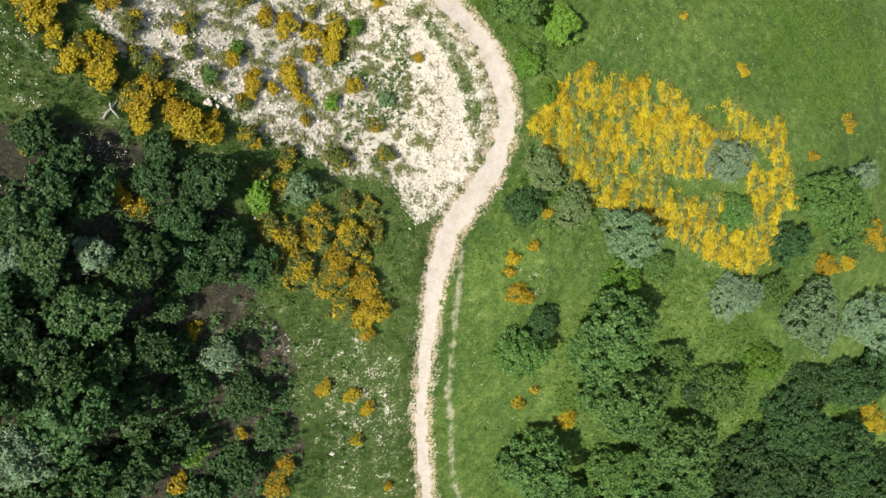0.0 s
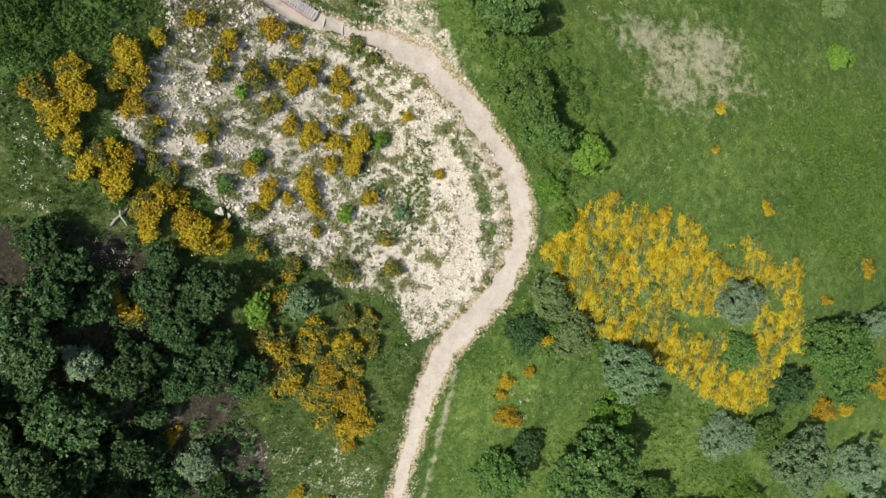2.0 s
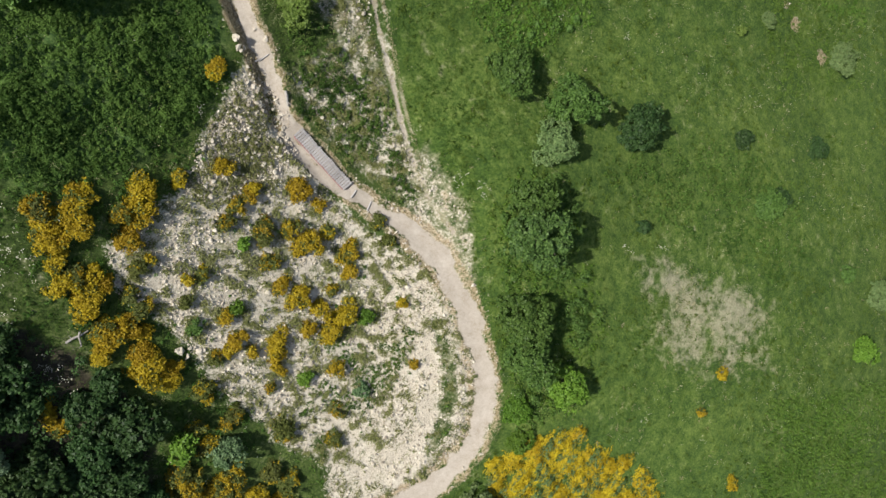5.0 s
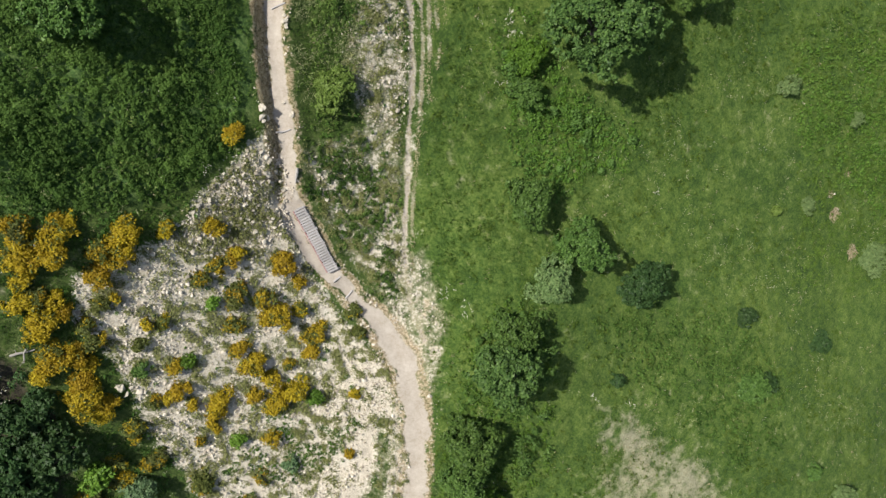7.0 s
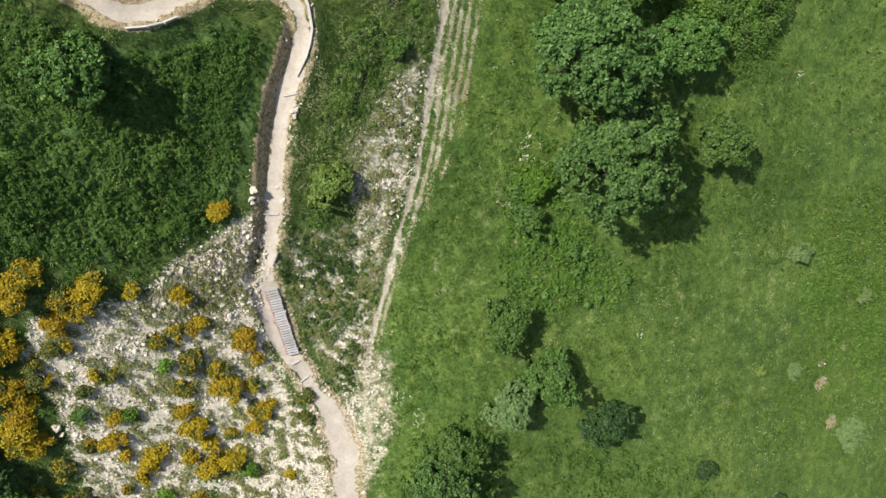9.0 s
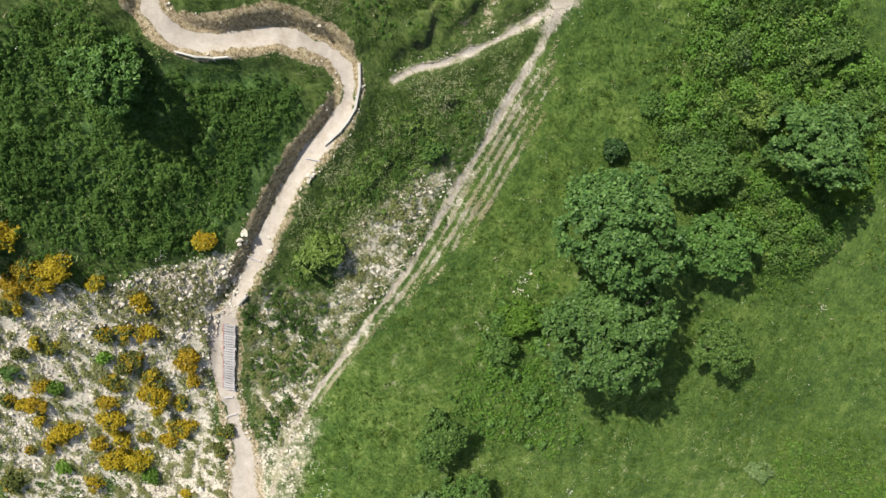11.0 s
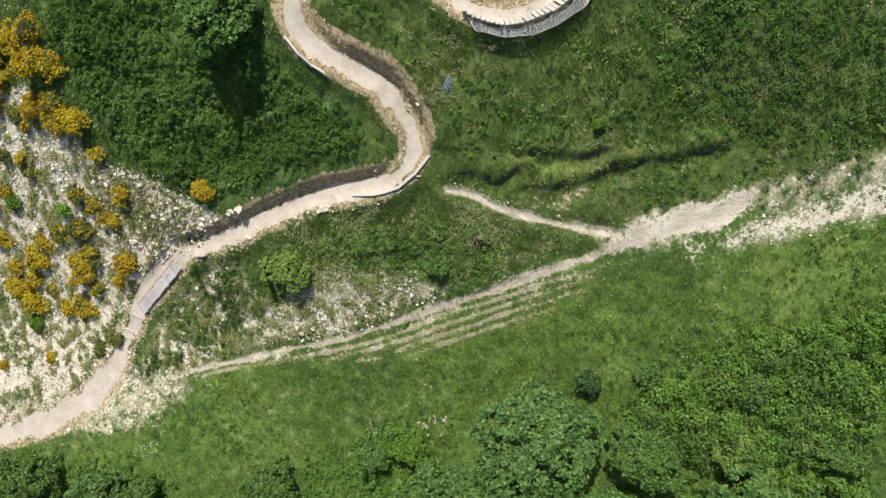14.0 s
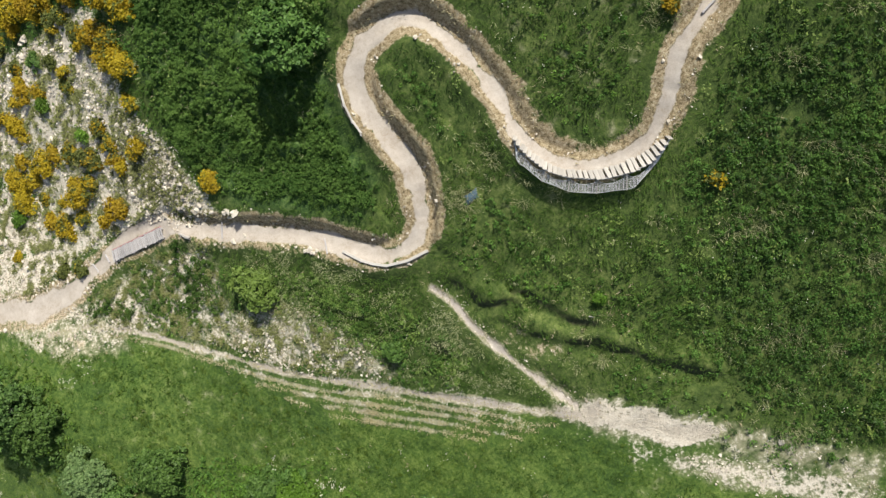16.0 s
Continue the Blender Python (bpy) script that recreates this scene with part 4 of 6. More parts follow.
for spec in (
    (7.04, 33.15, 0.47, 0.8, 'dark', 'm'),
    (0.76, 56.81, 0.82, 0.8, 'pale', 'm'),
    (8.53, 53.67, 0.7, 0.7, 'pale', 'm'),
    (16.45, 56.73, 1.42, 0.5, 'pale', 'm'),
    (6.38, 61.01, 0.7, 0.8, 'pale', 'm'),
    (-16.1, 47.05, 3.2, 1.45, 'oak', 'm'),
    (-10.45, 46.05, 3.55, 1.35, 'oak', 'm'),
    (-14.34, 53.0, 1.95, 1.2, 'mid', 'm'),
    (-8.5, 53.47, 1.73, 1.2, 'mid', 'm'),
    (-12.15, 41.62, 1.18, 0.8, 'fresh', 'm'),
    (-10.52, 40.34, 1.06, 0.9, 'mid', 'm'),
    (-25.12, 24.7, 1.65, 1.25, 'mid', 'h'),
):
    plant(*spec)
for spec in (
    (-17.1, 31.42, 1.15, 0.9, 'light', 'h'),
    (-18.67, 58.25, 2.44, 1.4, 'oak', 's'),
    (-17.76, 60.45, 1.9, 1.3, 'fresh', 's'),
    (-18.63, 51.49, 1.47, 1.2, 'mid', 's'),
    (-20.21, 47.75, 0.67, 1.2, 'dark', 's'),
    (-18.95, 52.43, 1.78, 0.8, 'mid', 's'),
    (-24.03, 59.38, 1.57, 0.45, 'mid', 's'),
    (-20.94, 61.18, 1.49, 0.5, 'mid', 's'),
):
    plant(*spec)
for spec in (
    (-22.2, 49.76, 0.73, 0.4, 'mid', 's'),
    (-13.57, 7.54, 1.78, 1.0, 'dark', 'w'),
    (-13.1, 3.48, 1.42, 1.1, 'dark', 'w'),
    (-17.97, 3.32, 1.03, 1.6, 'silver', 'w'),
    (-18.07, 0.46, 1.72, 1.5, 'mid', 'w'),
    (-19.61, -2.07, 1.69, 1.6, 'mid', 'w'),
    (-18.94, -4.7, 2.16, 1.6, 'mid', 'w'),
    (-21.15, -6.59, 1.76, 1.6, 'silver', 'w'),
    (-13.03, -2.06, 1.17, 1.4, 'silver', 'w'),
    (-11.11, 7.01, 0.88, 1.1, 'lime', 'w'),
    (-9.1, 7.73, 1.07, 1.2, 'grey', 'w'),
    (-16.16, 3.42, 1.48, 1.3, 'dark', 'w'),
    (-20.42, 5.01, 1.49, 1.2, 'dark', 'w'),
):
    plant(*spec)
for spec in (
    (-21.06, 2.87, 0.87, 1.4, 'silver', 'w'),
    (-15.21, -7.34, 1.12, 1.1, 'fresh', 'w'),
    (-17.01, -4.68, 1.53, 1.5, 'mid', 'w'),
    (-16.55, -1.62, 1.52, 1.2, 'dark', 'w'),
    (-17.73, -8.21, 1.88, 1.2, 'dark', 'w'),
    (-20.31, 2.37, 1.24, 1.1, 'dark', 'w'),
    (-19.64, 0.46, 1.27, 1.2, 'dark', 'w'),
    (-14.89, -3.61, 1.44, 1.0, 'dark', 'w'),
    (-12.34, -4.48, 1.52, 0.8, 'dark', 'w'),
    (-19.58, -8.25, 1.51, 1.3, 'mid', 'w'),
    (-13.7, -9.07, 1.73, 0.6, 'dark', 'w'),
    (-18.83, 5.52, 0.99, 1, 'dark', 'w'),
    (-15.34, 0.81, 1.08, 0.9, 'dark', 'w'),
    (-21.19, -0.92, 1.5, 1.3, 'dark', 'w'),
    (-22.05, 1.21, 1.58, 1.3, 'dark', 'w'),
):
    plant(*spec)
for spec in (
    (-22.4, -3.56, 1.88, 1.4, 'mid', 'w'),
    (-14.91, 3.55, 1.23, 0.9, 'dark', 'w'),
    (-20.78, -3.76, 1.55, 1.2, 'dark', 'w'),
    (-16.03, -6.87, 1.45, 0.9, 'dark', 'w'),
    (-15.48, -10.59, 1.7, 0.9, 'dark', 'w'),
    (-21.56, -9.14, 1.61, 1.3, 'mid', 'w'),
    (-11.18, -6.81, 1.24, 0.5, 'dark', 'w'),
    (-17.72, -2.18, 1.34, 1.4, 'mid', 'w'),
    (-15.48, -1.67, 1.25, 1.0, 'dark', 'w'),
    (-21.37, 55.36, 1.19, 0.8, 'light', 's'),
    (-23.95, 54.27, 0.82, 0.8, 'pale', 's'),
    (-30.0, 41.18, 0.22, 1.6, 'fresh', 'h'),
    (-7.4, 13.39, 0.46, 0.8, 'lime', 'w'),
    (-18.95, 7.9, 1.15, 1.3, 'dark', 'w'),
    (-19.41, 6.31, 1.35, 1.4, 'dark', 'w'),
):
    plant(*spec)
for spec in (
    (-13.43, 18.8, 0.34, 0.9, 'lime', 'c'),
    (-12.19, 15.42, 0.42, 0.8, 'fresh', 'c'),
    (-13.38, 13.65, 0.45, 0.8, 'mid', 'c'),
    (-6.1, 18.44, 0.5, 0.6, 'fresh', 'c'),
    (-4.25, 14.25, 0.5, 0.6, 'grey', 'c'),
    (7.02, 50.92, 0.36, 0.7, 'light', 'm'),
    (-21.13, 38.09, 0.55, 0.7, 'mid', 'h'),
    (-17.83, 6.45, 1.13, 1.2, 'dark', 'w'),
    (-15.82, 7.37, 1.11, 1.2, 'dark', 'w'),
    (-15.5, 9.02, 0.94, 1.0, 'dark', 'w'),
    (-14.62, 5.19, 1.34, 1.3, 'dark', 'w'),
    (-12.68, 4.65, 1.31, 1.1, 'dark', 'w'),
    (-16.4, 2.16, 1.32, 1.4, 'mid', 'w'),
    (-14.18, 2.62, 1.28, 1.3, 'dark', 'w'),
    (-20.03, 8.97, 1.07, 1.2, 'dark', 'w'),
    (-11.28, 3.23, 1.22, 1.1, 'dark', 'w'),
    (-19.58, 3.61, 1.36, 1.4, 'mid', 'w'),
):
    plant(*spec)


# gorse: x, y, radius
for spec in (
    (-16.05, 21.78, 0.48, 0.8),
    (-14.47, 21.66, 0.43, 0.72),
    (-14.46, 21.12, 0.43, 0.72),
    (-12.68, 22.96, 0.73, 0.95),
    (-11.38, 22.86, 0.33, 0.8),
    (-17.24, 20.37, 0.23, 0.72),
    (-18.37, 26.13, 0.38, 0.8),
    (-17.93, 18.39, 0.84, 0.72),
    (-18.23, 18.98, 0.78, 0.72),
    (-17.6, 17.65, 0.71, 0.72),
    (-19.66, 16.11, 1.02, 0.72),
    (-19.73, 17.08, 0.75, 0.72),
    (-20.31, 15.21, 0.69, 0.72),
    (-19.82, 15.17, 0.59, 0.72),
    (-17.67, 16.4, 0.73, 0.72),
    (-21.14, 15.89, 0.36, 0.72),
    (-20.78, 15.94, 0.26, 0.72),
    (-13.05, 19.96, 0.75, 0.35),
    (-12.07, 20.83, 0.58, 0.4),
    (-10.92, 20.54, 0.88, 0.65),
    (-10.26, 21.76, 0.46, 0.5),
    (-8.77, 21.23, 0.61, 0.72),
    (-8.15, 20.44, 0.47, 0.72),
    (-10.88, 17.76, 0.49, 0.72),
):
    gorse(spec[0], spec[1], spec[2], "rounded gorse bush with golden yellow blossom on the chalk slope" if spec[3] > 0.5 else "half-faded gorse bush with few yellow flowers", spec[3])
for spec in (
    (-9.89, 17.51, 0.66, 0.72),
    (-8.63, 17.53, 0.54, 0.72),
    (-7.21, 17.95, 0.76, 0.72),
    (-7.53, 16.72, 0.68, 0.72),
    (-12.42, 14.7, 0.44, 0.8),
    (-11.48, 13.9, 0.54, 0.85),
    (-9.73, 14.76, 0.73, 0.8),
    (-9.28, 13.88, 0.53, 0.8),
    (-8.62, 16.1, 0.47, 0.72),
    (-8.74, 13.19, 0.4, 0.72),
    (-6.15, 14.69, 0.49, 0.72),
    (-10.52, 13.58, 0.32, 0.72),
    (-14.62, 19.45, 0.36, 0.3),
    (-14.69, 20.41, 0.4, 0.35),
    (-14.82, 15.77, 0.36, 0.4),
    (-14.36, 16.31, 0.42, 0.4),
    (-4.55, 20.27, 0.25, 0.72),
    (-2.1, 17.17, 0.22, 0.72),
    (-4.2, 10.69, 0.5, 0.3),
    (-18.86, 12.89, 0.71, 0.72),
    (-17.77, 12.77, 1.01, 0.72),
    (-18.24, 13.75, 0.61, 0.72),
    (-16.44, 11.48, 0.93, 0.72),
    (-15.96, 12.29, 0.64, 0.72),
):
    gorse(spec[0], spec[1], spec[2], "rounded gorse bush with golden yellow blossom on the chalk slope" if spec[3] > 0.5 else "half-faded gorse bush with few yellow flowers", spec[3])
for spec in (
    (-16.36, 10.28, 0.46, 0.72),
    (-14.43, 10.65, 1.02, 0.72),
    (-13.46, 10.34, 0.68, 0.72),
    (-15.35, 12.21, 0.47, 0.72),
    (-11.47, 10.34, 0.41, 0.72),
    (-9.71, 9.7, 0.72, 0.3),
    (-7.43, 10.22, 0.61, 0.3),
    (-8.58, 18.81, 0.47, 0.5),
    (-11.9, 18.66, 0.38, 0.4),
    (-17.59, 13.74, 0.56, 0.72),
    (-14.97, 11.26, 0.6, 0.72),
    (-5.42, 4.08, 0.28, 0.5),
    (-17.38, 6.85, 0.41, 0.72),
    (-17.07, 6.32, 0.41, 0.72),
    (-16.53, 5.86, 0.48, 0.5),
    (-10.22, 4.69, 1.2, 0.42),
    (-8.45, 5.34, 1.25, 0.5),
    (-6.57, 5.14, 1.3, 0.45),
    (-5.62, 2.37, 1.1, 0.62),
    (-5.33, 0.41, 1.09, 0.8),
    (-7.24, 3.19, 1.25, 0.5),
    (-9.39, 2.92, 1.16, 0.45),
    (-11.1, 3.49, 0.92, 0.4),
    (-10.77, 5.63, 0.79, 0.4),
):
    gorse(spec[0], spec[1], spec[2], "rounded gorse bush with golden yellow blossom on the chalk slope" if spec[3] > 0.5 else "half-faded gorse bush with few yellow flowers", spec[3])
for spec in (
    (-5.12, 6.01, 0.9, 0.42),
    (-6.6, 7.3, 0.8, 0.3),
    (-7.79, 2.32, 0.85, 0.5),
    (-9.44, 4.0, 0.8, 0.4),
    (-10.24, 7.54, 0.6, 0.35),
    (-5.4, -0.87, 0.5, 0.6),
    (-5.24, 7.19, 0.79, 0.35),
    (-6.97, 0.93, 0.89, 0.4),
    (-14.63, -0.59, 0.51, 0.8),
    (-8.17, -4.27, 0.47, 0.72),
    (-6.54, -4.94, 0.45, 0.72),
    (-5.55, -5.87, 0.46, 0.72),
    (-10.82, -9.4, 0.73, 0.72),
    (-11.58, -10.62, 0.91, 0.72),
    (-12.79, -6.81, 0.31, 0.72),
    (-16.28, -9.61, 0.54, 0.72),
    (-20.5, -9.45, 0.55, 0.72),
    (-4.55, -11.93, 0.29, 0.72),
    (-6.37, -8.15, 0.46, 0.5),
    (-20.47, 8.3, 0.27, 0.72),
    (4.31, 4.37, 0.47, 0.72),
    (4.12, 3.4, 0.4, 0.72),
    (4.77, 1.84, 0.8, 0.72),
    (5.62, 1.46, 0.4, 0.72),
    (5.95, 5.22, 0.24, 0.72),
    (6.86, 7.62, 0.32, 0.72),
    (5.07, -6.32, 0.43, 0.72),
    (6.37, -5.27, 0.34, 0.72),
    (9.13, -7.74, 0.72, 0.72),
    (43.72, -10.38, 1.28, 0.72),
):
    gorse(spec[0], spec[1], spec[2], "rounded gorse bush with golden yellow blossom on the chalk slope" if spec[3] > 0.5 else "half-faded gorse bush with few yellow flowers", spec[3])
for spec in (
    (42.39, -8.78, 0.92, 0.72),
    (31.96, 14.37, 0.4, 0.72),
    (36.47, 18.35, 0.41, 0.72),
    (36.79, 17.35, 0.41, 0.72),
    (24.49, 20.58, 0.38, 0.72),
    (33.72, 4.86, 1.12, 0.72),
    (36.58, 5.23, 0.73, 0.72),
    (39.49, 8.25, 1.06, 0.72),
    (40.81, 7.29, 0.75, 0.72),
    (-19.9, 14.8, 0.6, 0.72),
    (-19.53, 14.25, 0.49, 0.72),
    (-11.14, 8.33, 0.46, 0.5),
    (18.78, 27.52, 0.4, 0.8),
    (18.66, 24.25, 0.31, 0.6),
    (24.3, 20.68, 0.41, 0.7),
    (36.72, 18.27, 0.6, 0.5),
    (-18.38, 26.1, 0.43, 0.85),
    (-17.17, 20.13, 0.31, 0.72),
    (-19.53, 13.79, 0.47, 0.62),
    (-18.79, 13.69, 0.51, 0.40),
    (-17.73, 12.5, 0.59, 0.50),
    (-16.85, 11.64, 0.58, 0.40),
    (-20.08, 14.39, 0.48, 0.62),
    (-18.24, 18.61, 0.46, 0.40),
    (-18.37, 17.3, 0.56, 0.40),
    (-20.61, 15.53, 0.52, 0.62),
    (-20.1, 17.24, 0.47, 0.62),
    (-20.0, 16.14, 0.66, 0.40),
    (-18.23, 13.19, 0.62, 0.50),
    (-16.07, 11.78, 0.45, 0.50),
    (-14.36, 10.01, 0.49, 0.50),
    (-13.38, 11.01, 0.65, 0.72),
    (-15.78, 13.31, 0.54, 0.40),
    (-20.99, 15.89, 0.61, 0.40),
    (-14.67, 19.33, 0.42, 0.45),
    (-14.6, 20.51, 0.4, 0.5),
    (-14.3, 14.64, 0.36, 0.2),
    (-16.4, 15.92, 0.3, 0.5),
    (-16.74, 15.23, 0.42, 0.15),
    (-16.54, 13.93, 0.5, 0.2),
    (-12.17, 18.52, 0.42, 0.45),
    (-11.92, 12.37, 0.4, 0.35),
    (-11.57, 13.02, 0.3, 0.6),
    (-8.84, 12.18, 0.4, 0.65),
    (-6.93, 9.97, 0.6, 0.35),
    (-11.77, 10.56, 0.55, 0.3),
    (-4.88, 12.51, 0.5, 0.35),
    (-8.17, 23.75, 0.4, 0.2),
    (-7.07, 23.16, 0.4, 0.1),
    (-35.59, 39.72, 0.2, 0.45),
    (-36.89, 33.68, 0.16, 0.5),
):
    gorse(spec[0], spec[1], spec[2], "rounded gorse bush with golden yellow blossom on the chalk slope" if spec[3] > 0.5 else "half-faded gorse bush with few yellow flowers", spec[3])


# the big drift of broom: low mounds in full flower all through its outline
poly_x, poly_y = [p[0] for p in BROOM], [p[1] for p in BROOM]
placed = []
for _ in range(6000):
    bx, by = rng.uniform(min(poly_x), max(poly_x)), rng.uniform(min(poly_y), max(poly_y))
    gap = 0.62 + 0.4 * rng.random()
    if inside(bx, by, BROOM) < 0.5 * (fbm(bx, by, 1.5, 22) - 0.5) or any(math.hypot(bx - a, by - b) < gap for a, b in placed):
        continue
    if any(math.hypot(bx - a, by - b) < c for a, b, c in [(22.9, 12.7, 2.22), (23.6, 8.9, 1.78), (19.9, 10.4, 1.54), (21.2, 16.0, 1.01), (27.3, 13.2, 0.48), (13.9, 11.4, 0.69), (17.7, 5.2, 1.35)]) or fbm(bx, by, 2.2, 21) > 0.68:
        continue
    placed.append((bx, by))
for bx, by in placed[:235]:
    b = gorse(bx, by, float(rng.uniform(0.45, 0.85)), "low broom mound covered in bright yellow flowers on the meadow", float(rng.uniform(0.42, 0.74)), 0.3, "broom_flower", 3.4)
    b.name = "broom_bush"
    b["category"], b["group"] = "broom bush", "drift of broom"

# ---- grass and herbs, past counting ----
def visible(x, y):
    """Roughly the ground that the flight looks over."""
    return inside(x, y, [(-42.9, 37.6), (-24.6, -10.8), (-0.5, -16.4), (51.7, -23.2), (53.9, -16.5), (51.6, 38.6), (49.9, 46.2), (47.3, 55.5), (42.9, 65.3), (33.1, 69.8), (20.6, 71.4), (9.5, 72.0), (1.2, 72.0), (-5.2, 71.7), (-11.9, 70.8), (-18.7, 69.0), (-26.9, 64.6), (-33.5, 59.0), (-35.8, 56.5), (-37.6, 54.2), (-40.5, 48.6), (-42.2, 44.0)]) > 0


def scatter(n, keep, box=(-44, 44, -16, 72)):
    x, y = rng.uniform(box[0], box[1], n), rng.uniform(box[2], box[3], n)
    k = visible(x, y)
    x, y = x[k], y[k]
    k = rng.random(len(x)) < keep(x, y, {a: b[spot(x, y)] for a, b in C_GRID.items()})
    return x[k], y[k]


def tufts(name, x, y, blades, length, width, spread, material, label, lie=(0.6, 1.4), swirl=False):
    """Grass tufts: every blade a slim bent triangle that leans out of its tuft."""
    n = len(x)
    foot = np.repeat(np.c_[x, y, top(x, y) - 0.02], blades, 0)
    m = n * blades
    a = rng.uniform(0, 2 * np.pi, m)
    if swirl:  # laid over, clump by clump
        a = np.repeat(9.0 * fbm(x, y, 3.0, 95) - 4.0, blades) + rng.normal(0, 1.0, m)
    ln = np.repeat(length * rng.uniform(0.6, 1.4, n), blades) * rng.uniform(0.6, 1.2, m)
    tilt = rng.uniform(*lie, m)
    d = np.c_[np.cos(a) * np.sin(tilt), np.sin(a) * np.sin(tilt), np.cos(tilt)]
    side = np.c_[-np.sin(a), np.cos(a), np.zeros(m)]
    foot = foot + np.c_[np.cos(a), np.sin(a), np.zeros(m)] * (rng.random(m) * spread)[:, None]
    w = (width * rng.uniform(0.7, 1.3, m))[:, None]
    v = np.stack([foot - side * w * 0.5, foot + side * w * 0.5, foot + d * ln[:, None]], 1).reshape(-1, 3)
    ob = new(name, mesh_of(name, v, np.arange(3 * m).reshape(m, 3), MAT[material]))
    return tagged(ob, label, "grass", kind="stuff")


sparse = lambda c: (1 - 0.75 * c["litter_shade"]) * (1 - 0.5 * smooth(c["scarp_shade"], 0.2, 0.5)) * (1 - smooth(c["trail"] + 0.75 * c["bank"], 0.1, 0.5)) * (1 - smooth(c["bare"], 0.18, 0.55) * 0.93) * (1 - 0.75 * smooth(c["dry"], 0.75, 1.0))
x, y = scatter(90000, lambda x, y, c: c["meadow"] * sparse(c) * (1 - 0.8 * c["edge"]) * (0.35 + 0.65 * fbm(x, y, 3.0, 41)))
tufts("meadow_grass", x, y, 5, 0.12, 0.04, 0.2, "meadow_grass", "short bright green meadow grass on the lower slope", (1.0, 1.5))
x, y = scatter(330000, lambda x, y, c: (1 - c["meadow"]) * (1 - 0.2 * c["thicket"]) * sparse(c) * (1 - c["edge"]) * (0.3 + 0.7 * fbm(x, y, 1.8, 43)))
tufts("rough_grass", x, y, 7, 0.18, 0.026, 0.24, "rough_grass", "long rough dark green grass on the bank", (1.0, 1.5), True)
x, y = scatter(90000, lambda x, y, c: (0.10 + 0.35 * (1 - c["meadow"]) * smooth(fbm(x, y, 3.0, 49), 0.5, 0.7) + 0.9 * smooth(c["dry"], 0.2, 0.6) + 0.3 * c["bank"]) * (1 - 0.5 * c["thicket"]) * np.maximum(sparse(c), c["bank"] * (1 - smooth(c["trail"], 0.2, 0.5))) * smooth(fbm(x, y, 1.3, 47), 0.35, 0.75))
tufts("dry_grass", x, y, 5, 0.17, 0.03, 0.14, "straw", "pale straw-coloured dry grass among the green")
x, y = scatter(30000, lambda x, y, c: c["meadow"] * sparse(c) * (1 - c["edge"]) * (1 - smooth(x, -6.0, 1.0)) * (0.4 + 0.6 * smooth(fbm(x, y, 2.6, 119), 0.35, 0.6)), (-34, 2, 24, 60))
tufts("track_side_grass", x, y, 7, 0.16, 0.03, 0.2, "rough_grass", "deep green uncut grass between the farm track and the trees", (0.9, 1.5))
x, y = scatter(150000, lambda x, y, c: c["meadow"] * (1 - c["edge"]) * (1 - smooth(c["bare"], 0.2, 0.5)) * (0.3 + 0.7 * smooth(x, -9.0, -1.0)) * (0.04 + 0.5 * smooth(fbm(x, y, 4.5, 44), 0.45, 0.7)) * smooth(vnoise(x, y, 0.45, 45), 0.4, 0.85))
tufts("seed_heads", x, y, 3, 0.15, 0.03, 0.16, "seed_head", "pale seed heads of meadow grass in drifts", (1.0, 1.5))
x, y = scatter(160000, lambda x, y, c: c["bank"] * (1 - smooth(c["trail"], 0.1, 0.35)) * smooth(fbm(x, y, 0.7, 46), 0.4, 0.65))
tufts("bank_straw", x, y, 4, 0.09, 0.03, 0.12, "straw", "short trampled straw on the earth beside the trail")
x, y = scatter(60000, lambda x, y, c: smooth(c["bare"], 0.2, 0.4) * (1 - smooth(c["trail"], 0.1, 0.4)) * smooth(fbm(x, y, 0.6, 48), 0.46, 0.68))
tufts("scar_grass", x, y, 5, 0.12, 0.035, 0.1, "gorse_green", "small green tufts rooted in the bare chalk")


rx, ry = (np.concatenate([np.repeat(LINES[k][0][:, i], 4) for k in LINES if k[:3] == "rut"] + [np.repeat(LINES["track"][0][:, i], 2)]) for i in (0, 1))
rx, ry = rx + rng.normal(0, 0.07, len(rx)), ry + rng.normal(0, 0.07, len(ry))
q = rng.random(len(rx)) < smooth(fbm(rx, ry, 0.8, 69), 0.2, 0.5)
tufts("rut_straw", rx[q], ry[q], 4, 0.1, 0.035, 0.08, "straw", "bleached straw lying along the wheel ruts")


def herbs(name, x, y, per, size, spread, rise, material, label, category, lump=0.0, flat=2.5, comb=None):
    """Leafy weeds: a loose dome of small leaves at every spot."""
    n = len(x)
    off = rng.normal(0, 1, (n * per, 3)) * np.array([spread, spread, rise * 0.3])
    tall = rise * (1 + lump * (2.6 * smooth(fbm(x, y, 1.9, 68), 0.3, 0.75) - 1))
    c = np.repeat(np.c_[x, y, top(x, y) + tall * 0.6], per, 0) + off
    c[:, 2] = np.maximum(c[:, 2], top(c[:, 0], c[:, 1]) + 0.03)
    v, f = leaf_points(c, np.tile([0.0, 0.0, 1.0], (n * per, 1)), size * rng.uniform(0.6, 1.4, n * per), 0.75 if comb is None else 0.34, flat, comb)
    ob = new(name, mesh_of(name, v, f, MAT[material]))
    return tagged(ob, label, category, kind="stuff")


def bounds(poly):
    return min(p[0] for p in poly), max(p[0] for p in poly), min(p[1] for p in poly), max(p[1] for p in poly)


